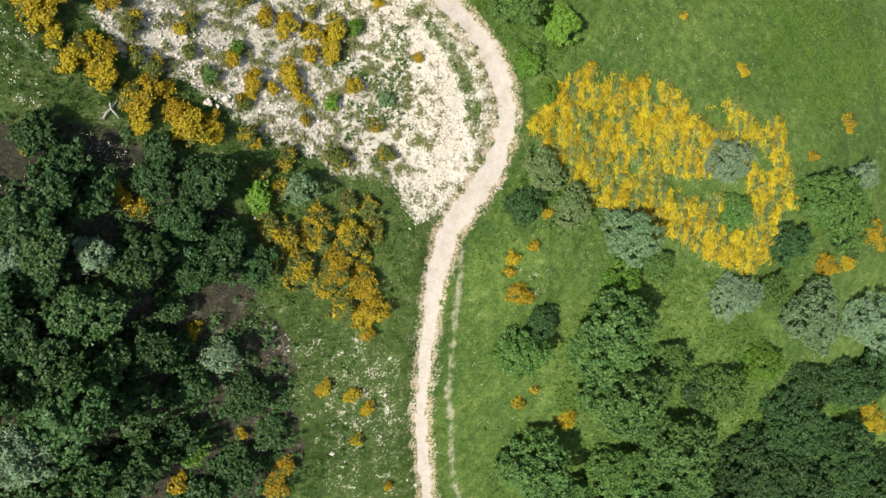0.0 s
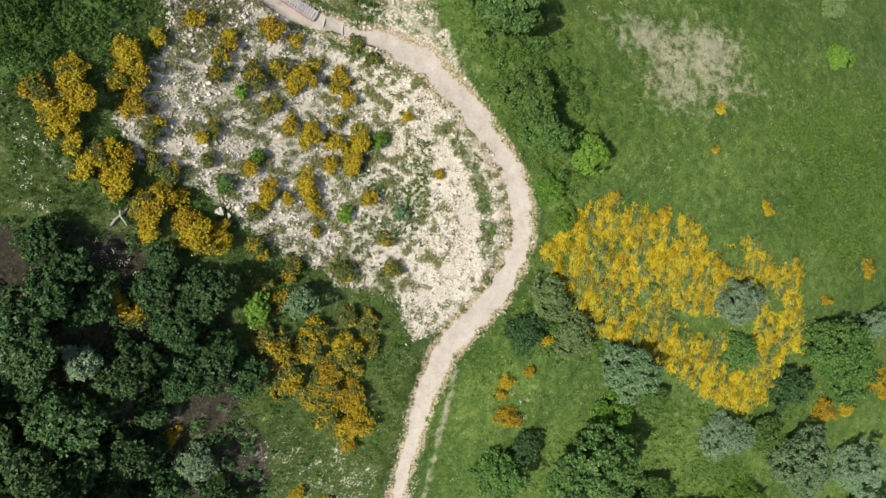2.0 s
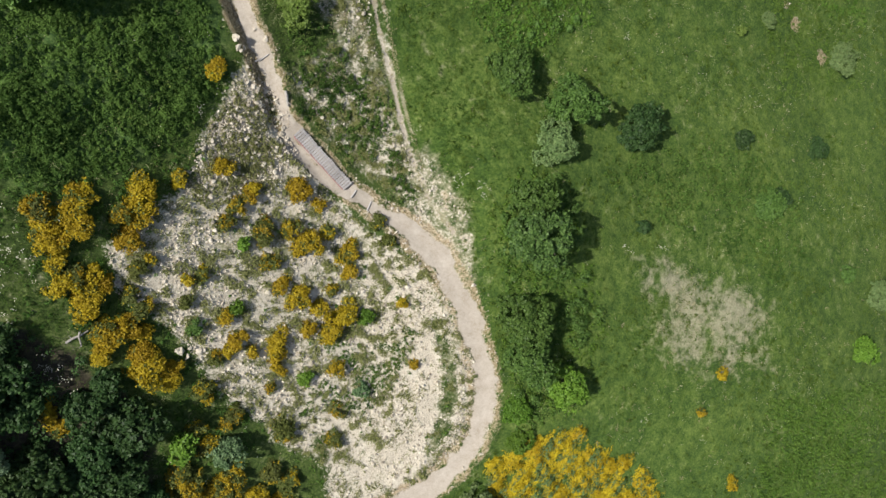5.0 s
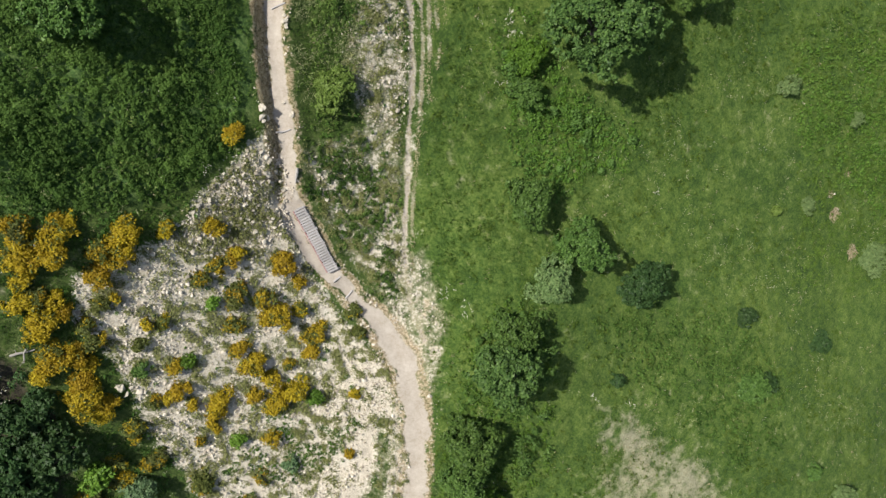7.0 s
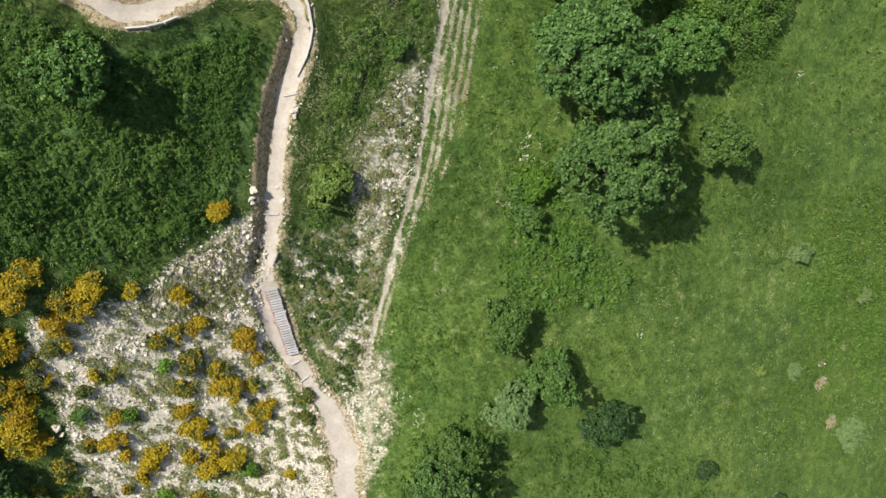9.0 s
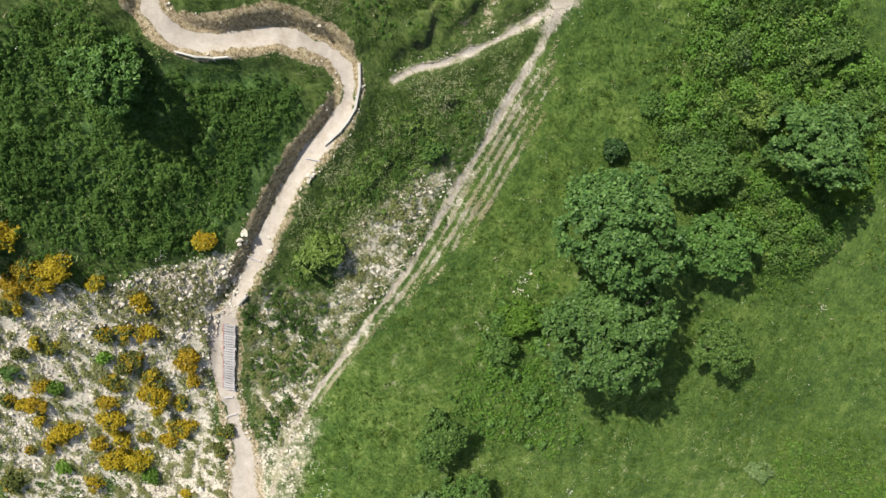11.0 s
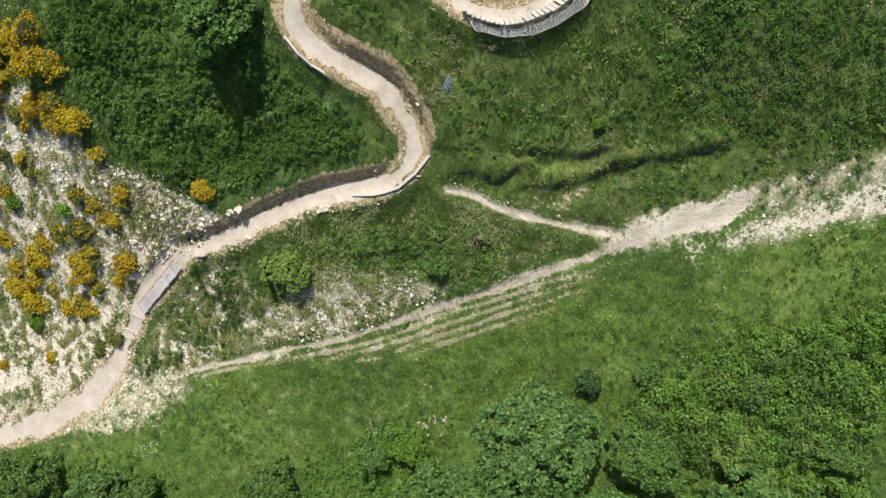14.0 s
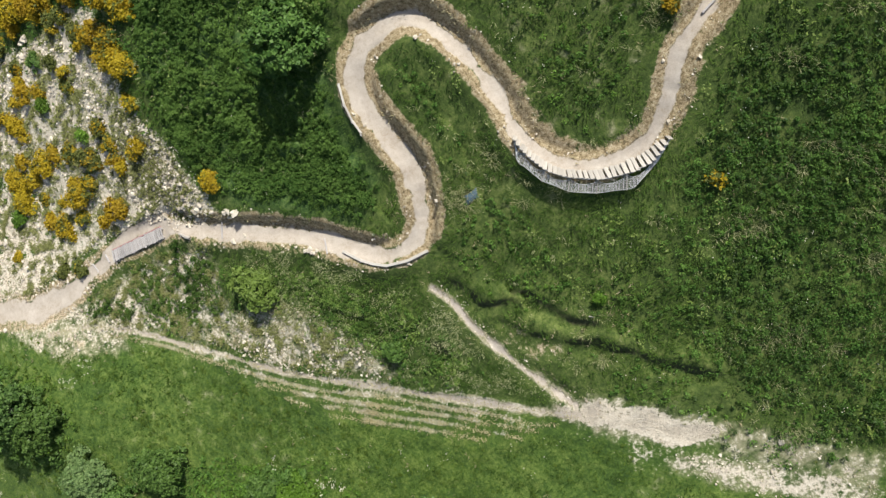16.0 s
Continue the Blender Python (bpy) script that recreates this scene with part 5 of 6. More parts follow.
def mounds(name, x, y, radius, height, per, size, material, label, category):
    """Weeds that grow in separate leafy mounds: every spot a low dome, its leaves turned outwards, so that sun and shade part them."""
    n = len(x)
    d = unit(rng.normal(0, 1, (n * per, 3)))
    d[:, 2] = np.abs(d[:, 2]) * 1.2
    d = unit(d)
    grow = rng.uniform(0.6, 1.35, n) * (0.75 + 0.6 * smooth(fbm(x, y, 2.3, 68), 0.3, 0.75))
    reach = np.c_[radius * grow, radius * grow, height * grow * rng.uniform(0.8, 1.25, n)]
    c = np.repeat(np.c_[x, y, top(x, y)], per, 0) + d * np.repeat(reach, per, 0) * rng.uniform(0.75, 1.08, (n * per, 1))
    v, f = leaf_points(c, d, size * rng.uniform(0.65, 1.35, n * per), 0.75, 1.3)
    return tagged(new(name, mesh_of(name, v, f, MAT[material])), label, category, kind="stuff")


x, y = scatter(11000, lambda x, y, c: c["thicket"] * (1 - c["verge"]) * (1 - smooth(c["trail"] + c["bank"], 0.15, 0.5)) * (0.45 + 0.55 * smooth(fbm(x, y, 1.7, 51), 0.36, 0.6)), bounds(THICKET))
mounds("nettle_bed", x, y, 0.13, 0.2, 26, 0.085, "herb", "dense dark green nettles and weeds on the hillside", "weeds")
x, y = scatter(2600, lambda x, y, c: c["thicket"] * (1 - smooth(c["trail"] + c["bank"], 0.15, 0.5)) * smooth(fbm(x, y, 2.2, 81), 0.47, 0.6) * (1 - c["verge"]), bounds(THICKET))
mounds("tall_weeds", x, y, 0.17, 0.38, 40, 0.09, "herb", "taller broad-leaved weeds standing out of the nettles", "weeds")
x, y = scatter(60000, lambda x, y, c: (0.6 + 0.4 * c["thicket"]) * (1 - c["meadow"]) * (1 - smooth(c["trail"] + c["bank"], 0.15, 0.5)) * smooth(fbm(x, y, 2.6, 83), 0.40, 0.62) * smooth(vnoise(x, y, 0.5, 84), 0.45, 0.8) * (0.8 - 0.3 * smooth(-x, 29.0, 34.0)))
tufts("pale_grass", x, y, 11, 0.17, 0.022, 0.24, "straw_green", "bleached tufts of long grass among the weeds", (1.0, 1.5), True)
HILLSIDE = (-44, -27, 33, 54)
x, y = scatter(16000, lambda x, y, c: (1 - c["meadow"]) * (1 - c["edge"]) * sparse(c) * smooth(vnoise(0.75 * x + 0.65 * y, 0.35 * (0.65 * x - 0.75 * y), 0.45, 126), 0.58, 0.8) * smooth(fbm(x, y, 2.6, 127), 0.46, 0.62), HILLSIDE)
tufts("bleached_streaks", x, y, 12, 0.3, 0.018, 0.2, "straw_green", "streaks of long bleached grass lying down the hillside", (0.5, 1.3))
x, y = scatter(26000, lambda x, y, c: (1 - c["thicket"]) * (1 - c["meadow"]) * (1 - c["verge"]) * sparse(c) * smooth(-x, 22.0, 27.0) * smooth(fbm(x, y, 2.8, 86), 0.44 - 0.1 * smooth(-x, 29.0, 34.0), 0.6) * 0.8)
mounds("dark_weeds", x, y, 0.14, 0.26, 28, 0.072, "nettle", "dark clumps of nettles on the upper hillside", "weeds")
x, y = scatter(60000, lambda x, y, c: (1 - c["thicket"]) * (1 - c["meadow"]) * sparse(c) * (1 - c["verge"]) * smooth(fbm(x, y, 2.4, 53), 0.42, 0.64) * 0.75)
mounds("weed_patch", x, y, 0.14, 0.18, 20, 0.085, "herb", "patches of low broad-leaved weeds among the grass", "weeds")
x, y = scatter(30000, lambda x, y, c: (1 - c["thicket"]) * (1 - c["meadow"]) * sparse(c) * (1 - c["verge"]) * smooth(fbm(x, y, 3.0, 117), 0.5, 0.62) * 0.7)
mounds("yellow_herbs", x, y, 0.13, 0.15, 18, 0.08, "bramble", "yellow-green herbs in drifts on the rough bank", "weeds")
x, y = scatter(60000, lambda x, y, c: c["meadow"] * (1 - c["edge"]) * sparse(c) * (0.05 + 0.5 * smooth(fbm(x, y, 3.4, 103), 0.42, 0.66)))
mounds("meadow_herbs", x, y, 0.17, 0.1, 12, 0.09, "meadow_grass", "low clumps of clover and broad-leaved herbs in the meadow grass", "weeds")
x, y = scatter(16000, lambda x, y, c: (1 - c["meadow"]) * sparse(c) * smooth(fbm(x, y, 3.6, 56), 0.48, 0.68) * smooth(fbm(x, y, 0.8, 55), 0.5, 0.68))
herbs("weed_sprigs", x, y, 9, 0.085, 0.14, 0.42, "light", "light yellow-green sprigs standing among the weeds", "weeds")
x, y = scatter(130000, lambda x, y, c: np.maximum(smooth(inside(x, y, CHALK), -0.3, 0.5), np.maximum(1.4 * smooth(inside(x, y, THIN_TURF), -0.5, 0.5), smooth(inside(x, y, RUBBLE), -0.5, 0.5))) * (1 - smooth(c["trail"], 0.1, 0.4)) * (1 - 0.6 * smooth(inside(x, y, PACKED), -1.0, 0.6)) * smooth(vnoise(x, y, 0.34, 58), 0.55, 0.8) * (0.5 + 0.5 * smooth(fbm(x, y, 3.0, 59), 0.35, 0.6)), bounds(CHALK + THIN_TURF + RUBBLE))
herbs("scar_scrub", x, y, 6, 0.075, 0.07, 0.14, "scrub", "small olive-green heath plants dotted over the chalk", "weeds")
x, y = scatter(80000, lambda x, y, c: np.maximum(smooth(inside(x, y, CHALK), 0.0, 0.8), 1.5 * smooth(inside(x, y, SCREE), -0.3, 0.3)) * (1 - 0.85 * smooth(inside(x, y, PACKED), -1.0, 0.6)) * (1 - smooth(c["trail"], 0.1, 0.4)) * (0.10 + 0.28 * smooth(fbm(x, y, 4.0, 88), 0.4, 0.65)))
herbs("scar_clumps", x, y, 14, 0.075, 0.11, 0.2, "gorse_green", "small dark cushions of seedling gorse on the chalk", "weeds")
x, y = scatter(60000, lambda x, y, c: (1 - smooth(c["trail"] + c["bare"], 0.2, 0.5)) * smooth(fbm(x, y, 6.0, 61), 0.48, 0.66) * smooth(vnoise(x, y, 0.8, 62), 0.35, 0.8) * 0.16)
herbs("white_flowers", x, y, 3, 0.042, 0.12, 0.4, "white_flower", "scattered heads of small white flowers in the grass", "flowers")
spots = [(-12.7, 29.7, 0.55), (-10.9, 28.6, 0.4), (-11.3, 27.2, 0.4), (-14.0, 26.9, 0.35), (-15.2, 28.6, 0.5), (-9.2, 27.4, 0.35), (-13.6, 28.3, 0.4), (-16.3, 30.4, 0.4), (-8.0, 26.4, 0.35)]
x = np.concatenate([rng.normal(a, r, int(70 * r)) for a, b, r in spots])
y = np.concatenate([rng.normal(b, r, int(70 * r)) for a, b, r in spots])
more = scatter(1500, lambda x, y, c: smooth(inside(x, y, THIN_TURF), -0.4, 0.6) * smooth(fbm(x, y, 1.2, 125), 0.46, 0.6) * (1 - c["edge"]) * 0.6, bounds(THIN_TURF))
x, y = np.concatenate([x, more[0]]), np.concatenate([y, more[1]])
mounds("bank_weeds", x, y, 0.15, 0.24, 26, 0.085, "herb", "dark green weed clumps between the chalk and the track", "weeds")
MID_BANK = [(-19.5, 31.0), (-22.6, 34.6), (-24.6, 37.2), (-25.6, 40.4), (-26.4, 43.6), (-23.0, 41.0), (-20.2, 38.2), (-17.2, 33.4), (-16.2, 29.4)]
area = bounds(MID_BANK)
x, y = scatter(5200, lambda x, y, c: smooth(inside(x, y, MID_BANK), -0.4, 0.4) * (1 - c["verge"]) * smooth(fbm(x, y, 1.3, 121), 0.40, 0.62) * 0.7, area)
mounds("bank_herbs", x, y, 0.13, 0.15, 18, 0.075, "light", "light green herbs on the bank below the trail", "weeds")
x, y = scatter(8000, lambda x, y, c: smooth(inside(x, y, MID_BANK), -0.4, 0.4) * (1 - c["edge"]) * smooth(fbm(x, y, 1.0, 123), 0.38, 0.62) * 0.9, area)
tufts("bank_pale_grass", x, y, 12, 0.14, 0.017, 0.26, "straw_green", "bleached grass tufts on the bank below the trail", (0.9, 1.5))
x, y = scatter(9000, lambda x, y, c: np.maximum(smooth(inside(x, y, SPILL), -0.7, 0.3), smooth(inside(x, y, THIN_TURF), -0.3, 0.5)) * (1 - c["edge"]) * smooth(fbm(x, y, 0.8, 128), 0.4, 0.62) * 0.9, bounds(SPILL + THIN_TURF))
tufts("spill_straw", x, y, 9, 0.12, 0.018, 0.2, "straw", "fine dry straw among the chalk rubble above the track", (0.9, 1.5))
x, y = scatter(900, lambda x, y, c: smooth(inside(x, y, SCREE), -0.5, 0.2) * (1 - c["edge"]) * smooth(fbm(x, y, 1.0, 129), 0.4, 0.56), bounds(SCREE))
mounds("scree_weeds", x, y, 0.12, 0.15, 22, 0.07, "scrub", "olive weeds growing between the stones of the scree", "weeds")
SCAR_GREEN = [(-7.5, 22.4), (-3.7, 20.2), (-2.0, 16.5), (-2.1, 12.6), (-3.9, 9.4), (-6.6, 11.5), (-7.6, 17.9)]
x, y = scatter(9000, lambda x, y, c: smooth(inside(x, y, SCAR_GREEN) + 2.5 * (fbm(x, y, 1.6, 111) - 0.5), -0.4, 0.6) * smooth(fbm(x, y, 1.1, 113), 0.48, 0.64) * (1 - smooth(c["trail"], 0.2, 0.5)) * 0.45, bounds(SCAR_GREEN))
mounds("scar_herbs", x, y, 0.1, 0.09, 14, 0.075, "herb", "soft green herbs creeping over the chalk", "weeds")
# undergrowth added to darken the sunlit wood floor, in the shade-darkened leaf
x, y = scatter(5200, lambda x, y, c: c["litter_shade"] * (0.15 + 0.85 * smooth(fbm(x, y, 1.6, 115), 0.35, 0.6)) * 0.9, bounds(WOOD_FLOOR))
mounds("wood_brambles", x, y, 0.24, 0.4, 30, 0.12, "wood", "brambles and ferns added on the floor of the wood, leaves darkened for shade", "undergrowth")
SCRUB = [(-22.0, 50.6), (-25.0, 52.2), (-28.3, 54.6), (-30.8, 58.2), (-19.1, 64.2), (-12.6, 60.2), (-12.5, 55.5), (-16.0, 54.0), (-18.8, 50.6)]
CLOVER = [(-3.1, 60.4), (3.4, 56.0), (8.1, 52.3), (12.6, 48.4), (20.3, 56.4), (11.5, 62.9), (2.9, 69.0)]
CLOVER_LOW = [(24.6, 29.0), (36.0, 33.2), (39.1, 22.8), (28.7, 20.0)]
BESIDE_OAKS = [(-15.4, 42.0), (-14.2, 44.6), (-11.0, 43.4), (-6.8, 43.8), (-4.6, 45.4), (-2.9, 43.2), (-4.8, 38.6), (-7.2, 37.3), (-10.8, 39.0)]
LOW_HEDGE = [(-3.2, 28.4), (-2.0, 31.4), (0.6, 32.4), (5.4, 28.8), (8.6, 24.0), (9.8, 20.6), (7.0, 17.2), (4.2, 18.8), (-0.4, 24.2)]
for outline, leaf, share, r, h in ((SCRUB, "bramble", 4.5, 0.36, 0.55), (SCRUB, "mid", 1.6, 0.5, 0.9), (SCRUB, "bramble", 1.0, 0.6, 1.0), (SCRUB, "light", 0.35, 0.4, 0.8),
                                   (BESIDE_OAKS, "fresh", 12.0, 0.17, 0.2), (BESIDE_OAKS, "mid", 0.6, 0.4, 0.55), (LOW_HEDGE, "fresh", 8.0, 0.17, 0.2), (LOW_HEDGE, "mid", 0.7, 0.4, 0.55),
                                   (CLOVER, "bramble", 9.0, 0.18, 0.13), (CLOVER_LOW, "bramble", 8.0, 0.18, 0.13)):
    area = bounds(outline)
    x, y = scatter(int((area[1] - area[0]) * (area[3] - area[2]) * share), lambda x, y, c: (1 - c["edge"]) * smooth(inside(x, y, outline) + 2.0 * (fbm(x, y, 2.0, 107) - 0.5), -0.5, 0.8) * ((0.3 if h > 0.3 else 0.65) + (0.7 if h > 0.3 else 0.35) * smooth(fbm(x, y, 1.8, 109), 0.36, 0.58)), area)
    mounds("scrub_brambles", x, y, r, h, int(330 * r) if h > 0.3 else 16, 0.12 if h > 0.3 else 0.09, leaf, "waist-high green brambles in a dense tangle" if h > 0.5 else "low fresh green leafy ground cover spreading over the meadow", "undergrowth")
for leaf, outline in UNDERGROWTH:
    area = bounds(outline)
    tall = 0.5 if area[0] < -18 and leaf == "fresh" else 0.26
    x, y = scatter(int((area[1] - area[0]) * (area[3] - area[2]) * 13), lambda x, y, c: smooth(inside(x, y, outline), -0.8, 0.8) * (1 - c["verge"]) * (1 - c["edge"]) * (0.3 + 0.7 * smooth(fbm(x, y, 1.6, 66), 0.33, 0.6)), area)
    mounds("bramble_patch", x, y, 0.13 + 0.16 * tall, tall, 23 if area[0] < -18 else 15, 0.077 if area[0] < -18 else 0.105, {"fresh": "bramble", "dark": "nettle"}.get(leaf, leaf), "low %s green brambles spreading through the grass" % ("fresh" if leaf == "fresh" else "dark"), "undergrowth")
x, y = scatter(34000, lambda x, y, c: smooth(inside(x, y, BROOM), -0.6, 0.4) * smooth(fbm(x, y, 2.2, 21), 0.74, 0.62) * smooth(vnoise(x * COMB[1] - y * COMB[0], 0.2 * (x * COMB[0] + y * COMB[1]), 0.35, 67), 0.28, 0.66), tuple(b + d for b, d in zip(bounds(BROOM), (-1, 1, -1, 1))))
keep = np.array([all(math.hypot(a - c, b - d) > e * 0.85 for c, d, e in [(22.9, 12.7, 2.22), (23.6, 8.9, 1.78), (19.9, 10.4, 1.54), (21.2, 16.0, 1.01), (27.3, 13.2, 0.48), (13.9, 11.4, 0.69), (17.7, 5.2, 1.35)]) for a, b in zip(x, y)])
herbs("broom_sprays", x[keep], y[keep], 5, 0.16, 0.12, 0.26, "broom_flower", "loose sprays of yellow broom flowers across the drift", "flowers", comb=COMB)
CLUSTERS = [(-20.3, 10.6, 0.41), (-19.8, 10.0, 0.34), (-20.6, 13.5, 0.4), (-20.8, 12.4, 0.27), (-17.5, 8.5, 0.36), (-18.6, 8.9, 0.25), (5.4, 3.0, 0.44), (6.0, 1.9, 0.25), (14.4, 21.7, 0.26), (-3.7, 28.9, 0.25), (-5.3, 28.7, 0.25), (-17.9, 8.8, 0.35), (-17.1, 8.5, 0.25), (-20.4, 11.1, 0.4), (-19.7, 10.5, 0.27), (-21.4, 14.5, 0.39), (-20.6, 13.0, 0.4), (-19.3, 16.0, 0.27), (6.6, 31.2, 0.25), (9.3, 32.9, 0.25), (-11.2, 22.5, 0.25), (-17.9, 23.9, 0.25), (-3.6, 28.5, 0.25), (-5.3, 28.6, 0.25), (-14.5, 42.4, 0.25), (-13.7, 41.9, 0.25), (-11.8, 39.5, 0.25), (-0.4, 43.7, 0.25), (-12.0, 26.4, 0.25), (-9.9, 60.4, 0.27), (-23.6, 17.7, 0.31), (-13.9, 42.3, 0.25), (-13.5, 41.7, 0.25)]
cx = np.concatenate([rng.normal(a, s, int(9 * s / 0.5)) for a, b, s in CLUSTERS])
cy = np.concatenate([rng.normal(b, s, int(9 * s / 0.5)) for a, b, s in CLUSTERS])
herbs("cow_parsley", cx, cy, 5, 0.055, 0.07, 0.6, "white_flower", "clusters of white cow parsley heads over dark leaves", "flowers")


# ---- chalk stones ----
def pebble(r):
    """A chipped block of chalk: a knocked-about icosphere, flat on some sides."""
    bm = bmesh.new()
    bmesh.ops.create_icosphere(bm, subdivisions=1, radius=1.0)
    v = np.array([p.co[:] for p in bm.verts])
    f = np.array([[p.index for p in t.verts] for t in bm.faces])
    bm.free()
    for _ in range(7):
        d = unit(rng.normal(0, 1, 3))
        over = np.maximum(v @ d - rng.uniform(0.2, 0.6), 0)
        v = v - over[:, None] * d
    return v * rng.uniform(0.6, 1.25, 3) * np.array([1, 1, 0.75]) * r, f


SHAPES = [pebble(1.0) for _ in range(12)]


def chip():
    """A small knocked-about splinter of chalk, a cube with its corners moved."""
    v = np.array([(i, j, k) for i in (-1, 1) for j in (-1, 1) for k in (-1, 1)], float) * 0.72 + rng.normal(0, 0.22, (8, 3))
    f = np.array([(0, 1, 3), (0, 3, 2), (4, 6, 7), (4, 7, 5), (0, 4, 5), (0, 5, 1), (2, 3, 7), (2, 7, 6), (0, 2, 6), (0, 6, 4), (1, 5, 7), (1, 7, 3)])
    return v * rng.uniform(0.6, 1.25, 3) * np.array([1, 1, 0.75]), f


CHIPS = [chip() for _ in range(12)]


def stones(name, x, y, size, label):
    pieces = []
    for a, b, s in zip(x, y, size):
        v, f = (SHAPES if s > 0.075 else CHIPS)[rng.integers(12)]
        t = rng.uniform(0, 6.28)
        rot = np.array([[math.cos(t), -math.sin(t), 0], [math.sin(t), math.cos(t), 0], [0, 0, 1]])
        pieces.append((v @ rot.T * s + np.array([a, b, float(top(a, b)) + s * 0.2]), f))
    v, f = join(pieces)
    return tagged(new(name, mesh_of(name, v, f, MAT["chalk"])), label, "stones", kind="stuff")


x, y = scatter(60000, lambda x, y, c: smooth(c["bare"], 0.25, 0.6) * (1 - smooth(c["trail"], 0.1, 0.5)) * (0.25 + 0.75 * smooth(fbm(x, y, 2.2, 71), 0.36, 0.66)), bounds(CHALK + JUNCTION))
x, y = x[:10000], y[:10000]
stones("chalk_rubble", x, y, rng.gamma(1.0, 0.030, len(x)) + 0.026, "loose white chalk rubble strewn over the bare slope")
k = 460
sx, sy = rng.uniform(min(p[0] for p in SCREE), max(p[0] for p in SCREE), k * 3), rng.uniform(min(p[1] for p in SCREE), max(p[1] for p in SCREE), k * 3)
q = inside(sx, sy, SCREE) > -0.4
sx, sy = sx[q], sy[q]
stones("chalk_scree", sx, sy, rng.gamma(1.1, 0.040, len(sx)) + 0.028, "broken chalk scree at the head of the bare scar")
rx, ry = rng.uniform(min(p[0] for p in RUBBLE), max(p[0] for p in RUBBLE), 900), rng.uniform(min(p[1] for p in RUBBLE), max(p[1] for p in RUBBLE), 900)
q = inside(rx, ry, RUBBLE) > -0.3
stones("bank_rubble", rx[q], ry[q], rng.gamma(1.2, 0.024, q.sum()) + 0.022, "chalk rubble spilling down the bank to the track")
x, y = scatter(60000, lambda x, y, c: smooth(inside(x, y, SPILL), -0.4, 0.3) * smooth(fbm(x, y, 1.1, 28), 0.4, 0.65) * (1 - smooth(c["trail"], 0.1, 0.4)), bounds(SPILL))
x, y = x[:700], y[:700]
stones("spilt_rubble", x, y, rng.gamma(1.1, 0.024, len(x)) + 0.02, "scattered chalk rubble among thin weeds above the track")
x, y = scatter(160000, lambda x, y, c: smooth(c["bank"], 0.25, 0.5) * (1 - smooth(c["trail"], 0.3, 0.6)) * smooth(fbm(x, y, 1.0, 73), 0.45, 0.7))
x, y = x[:2400], y[:2400]
stones("trail_stones", x, y, rng.gamma(1.2, 0.015, len(x)) + 0.022, "small chalk stones kicked to the edges of the trail")
worn = bounds(WASHED + WORN_EDGE)
x, y = scatter(9000, lambda x, y, c: smooth(np.maximum(inside(x, y, WORN_EDGE) - 0.6, inside(x, y, WASHED)), -0.3, 0.3) * (0.1 + 0.9 * smooth(fbm(x, y, 1.3, 75), 0.4, 0.62)), worn)
stones("track_rubble", x, y, rng.gamma(1.0, 0.010, len(x)) + 0.016, "pale chalk rubble washed along the worn farm track")
cut = LINES["cut"][0]
x, y = np.repeat(cut[:, 0], 5) + rng.normal(0, 0.22, 5 * len(cut)), np.repeat(cut[:, 1], 5) + rng.normal(0, 0.22, 5 * len(cut))
stones("gully_stones", x, y, rng.gamma(1.1, 0.007, len(x)) + 0.012, "small pale stones washed down the short cut")
BLOCKS = [mesh_of("chalk_block", v, f, MAT["chalk"]) for v, f in SHAPES]
for _ in range(64):
    bx, by = rng.uniform(sx.min(), sx.max()), rng.uniform(sy.min(), sy.max())
    if inside(bx, by, SCREE) < -0.2:
        continue
    s = float(rng.uniform(0.10, 0.2))
    ob = tagged(new("chalk_block", BLOCKS[rng.integers(12)]), "loose pale chalk block in the scree beside the trail", "stone", group="scree blocks")
    ob.matrix_world = pose(bx, by, float(top(bx, by)) + s * 0.25, 0, 0, rng.uniform(0, 360)) @ Matrix.Diagonal((s, s, s, 1))
BOULDERS = [(-18.48, 28.06, 0.29), (-18.06, 27.88, 0.26), (-20.73, 31.85, 0.2), (-20.87, 32.04, 0.14), (-18.15, 29.04, 0.15), (-17.43, 27.14, 0.15), (-17.48, 29.05, 0.15), (-12.62, 12.55, 0.25), (-13.55, 12.06, 0.21), (-13.15, 12.37, 0.18), (-18.48, 27.99, 0.26), (-18.03, 27.63, 0.2), (-17.47, 28.89, 0.21), (-20.66, 31.95, 0.17), (-11.3, 17.1, 0.3), (-13.5, 12.03, 0.38), (-12.69, 12.48, 0.35), (-13.07, 11.91, 0.29), (-14.46, 15.49, 0.25), (-7.94, -8.86, 0.34)]
BOULDERS += [(-3.18, 16.39, 0.19), (-3.19, -11.77, 0.25), (-2.59, -12.34, 0.34), (-11.39, 5.94, 0.13), (-2.65, 5.99, 0.15), (-11.34, 17.0, 0.26), (-3.18, 16.46, 0.18), (-18.18, 27.69, 0.27), (-16.19, 25.81, 0.25), (-17.07, 26.41, 0.18), (4.25, 12.67, 0.15), (4.79, 14.0, 0.15), (-32.84, 50.29, 0.16), (-29.59, 28.21, 0.14), (-20.5, 31.78, 0.16), (-20.14, 31.28, 0.14), (-20.83, 36.81, 0.11), (-32.75, 50.33, 0.17), (-20.75, 32.07, 0.17), (-20.47, 31.73, 0.14)]
BOULDERS += [(-18.53, 28.0, 0.17)]
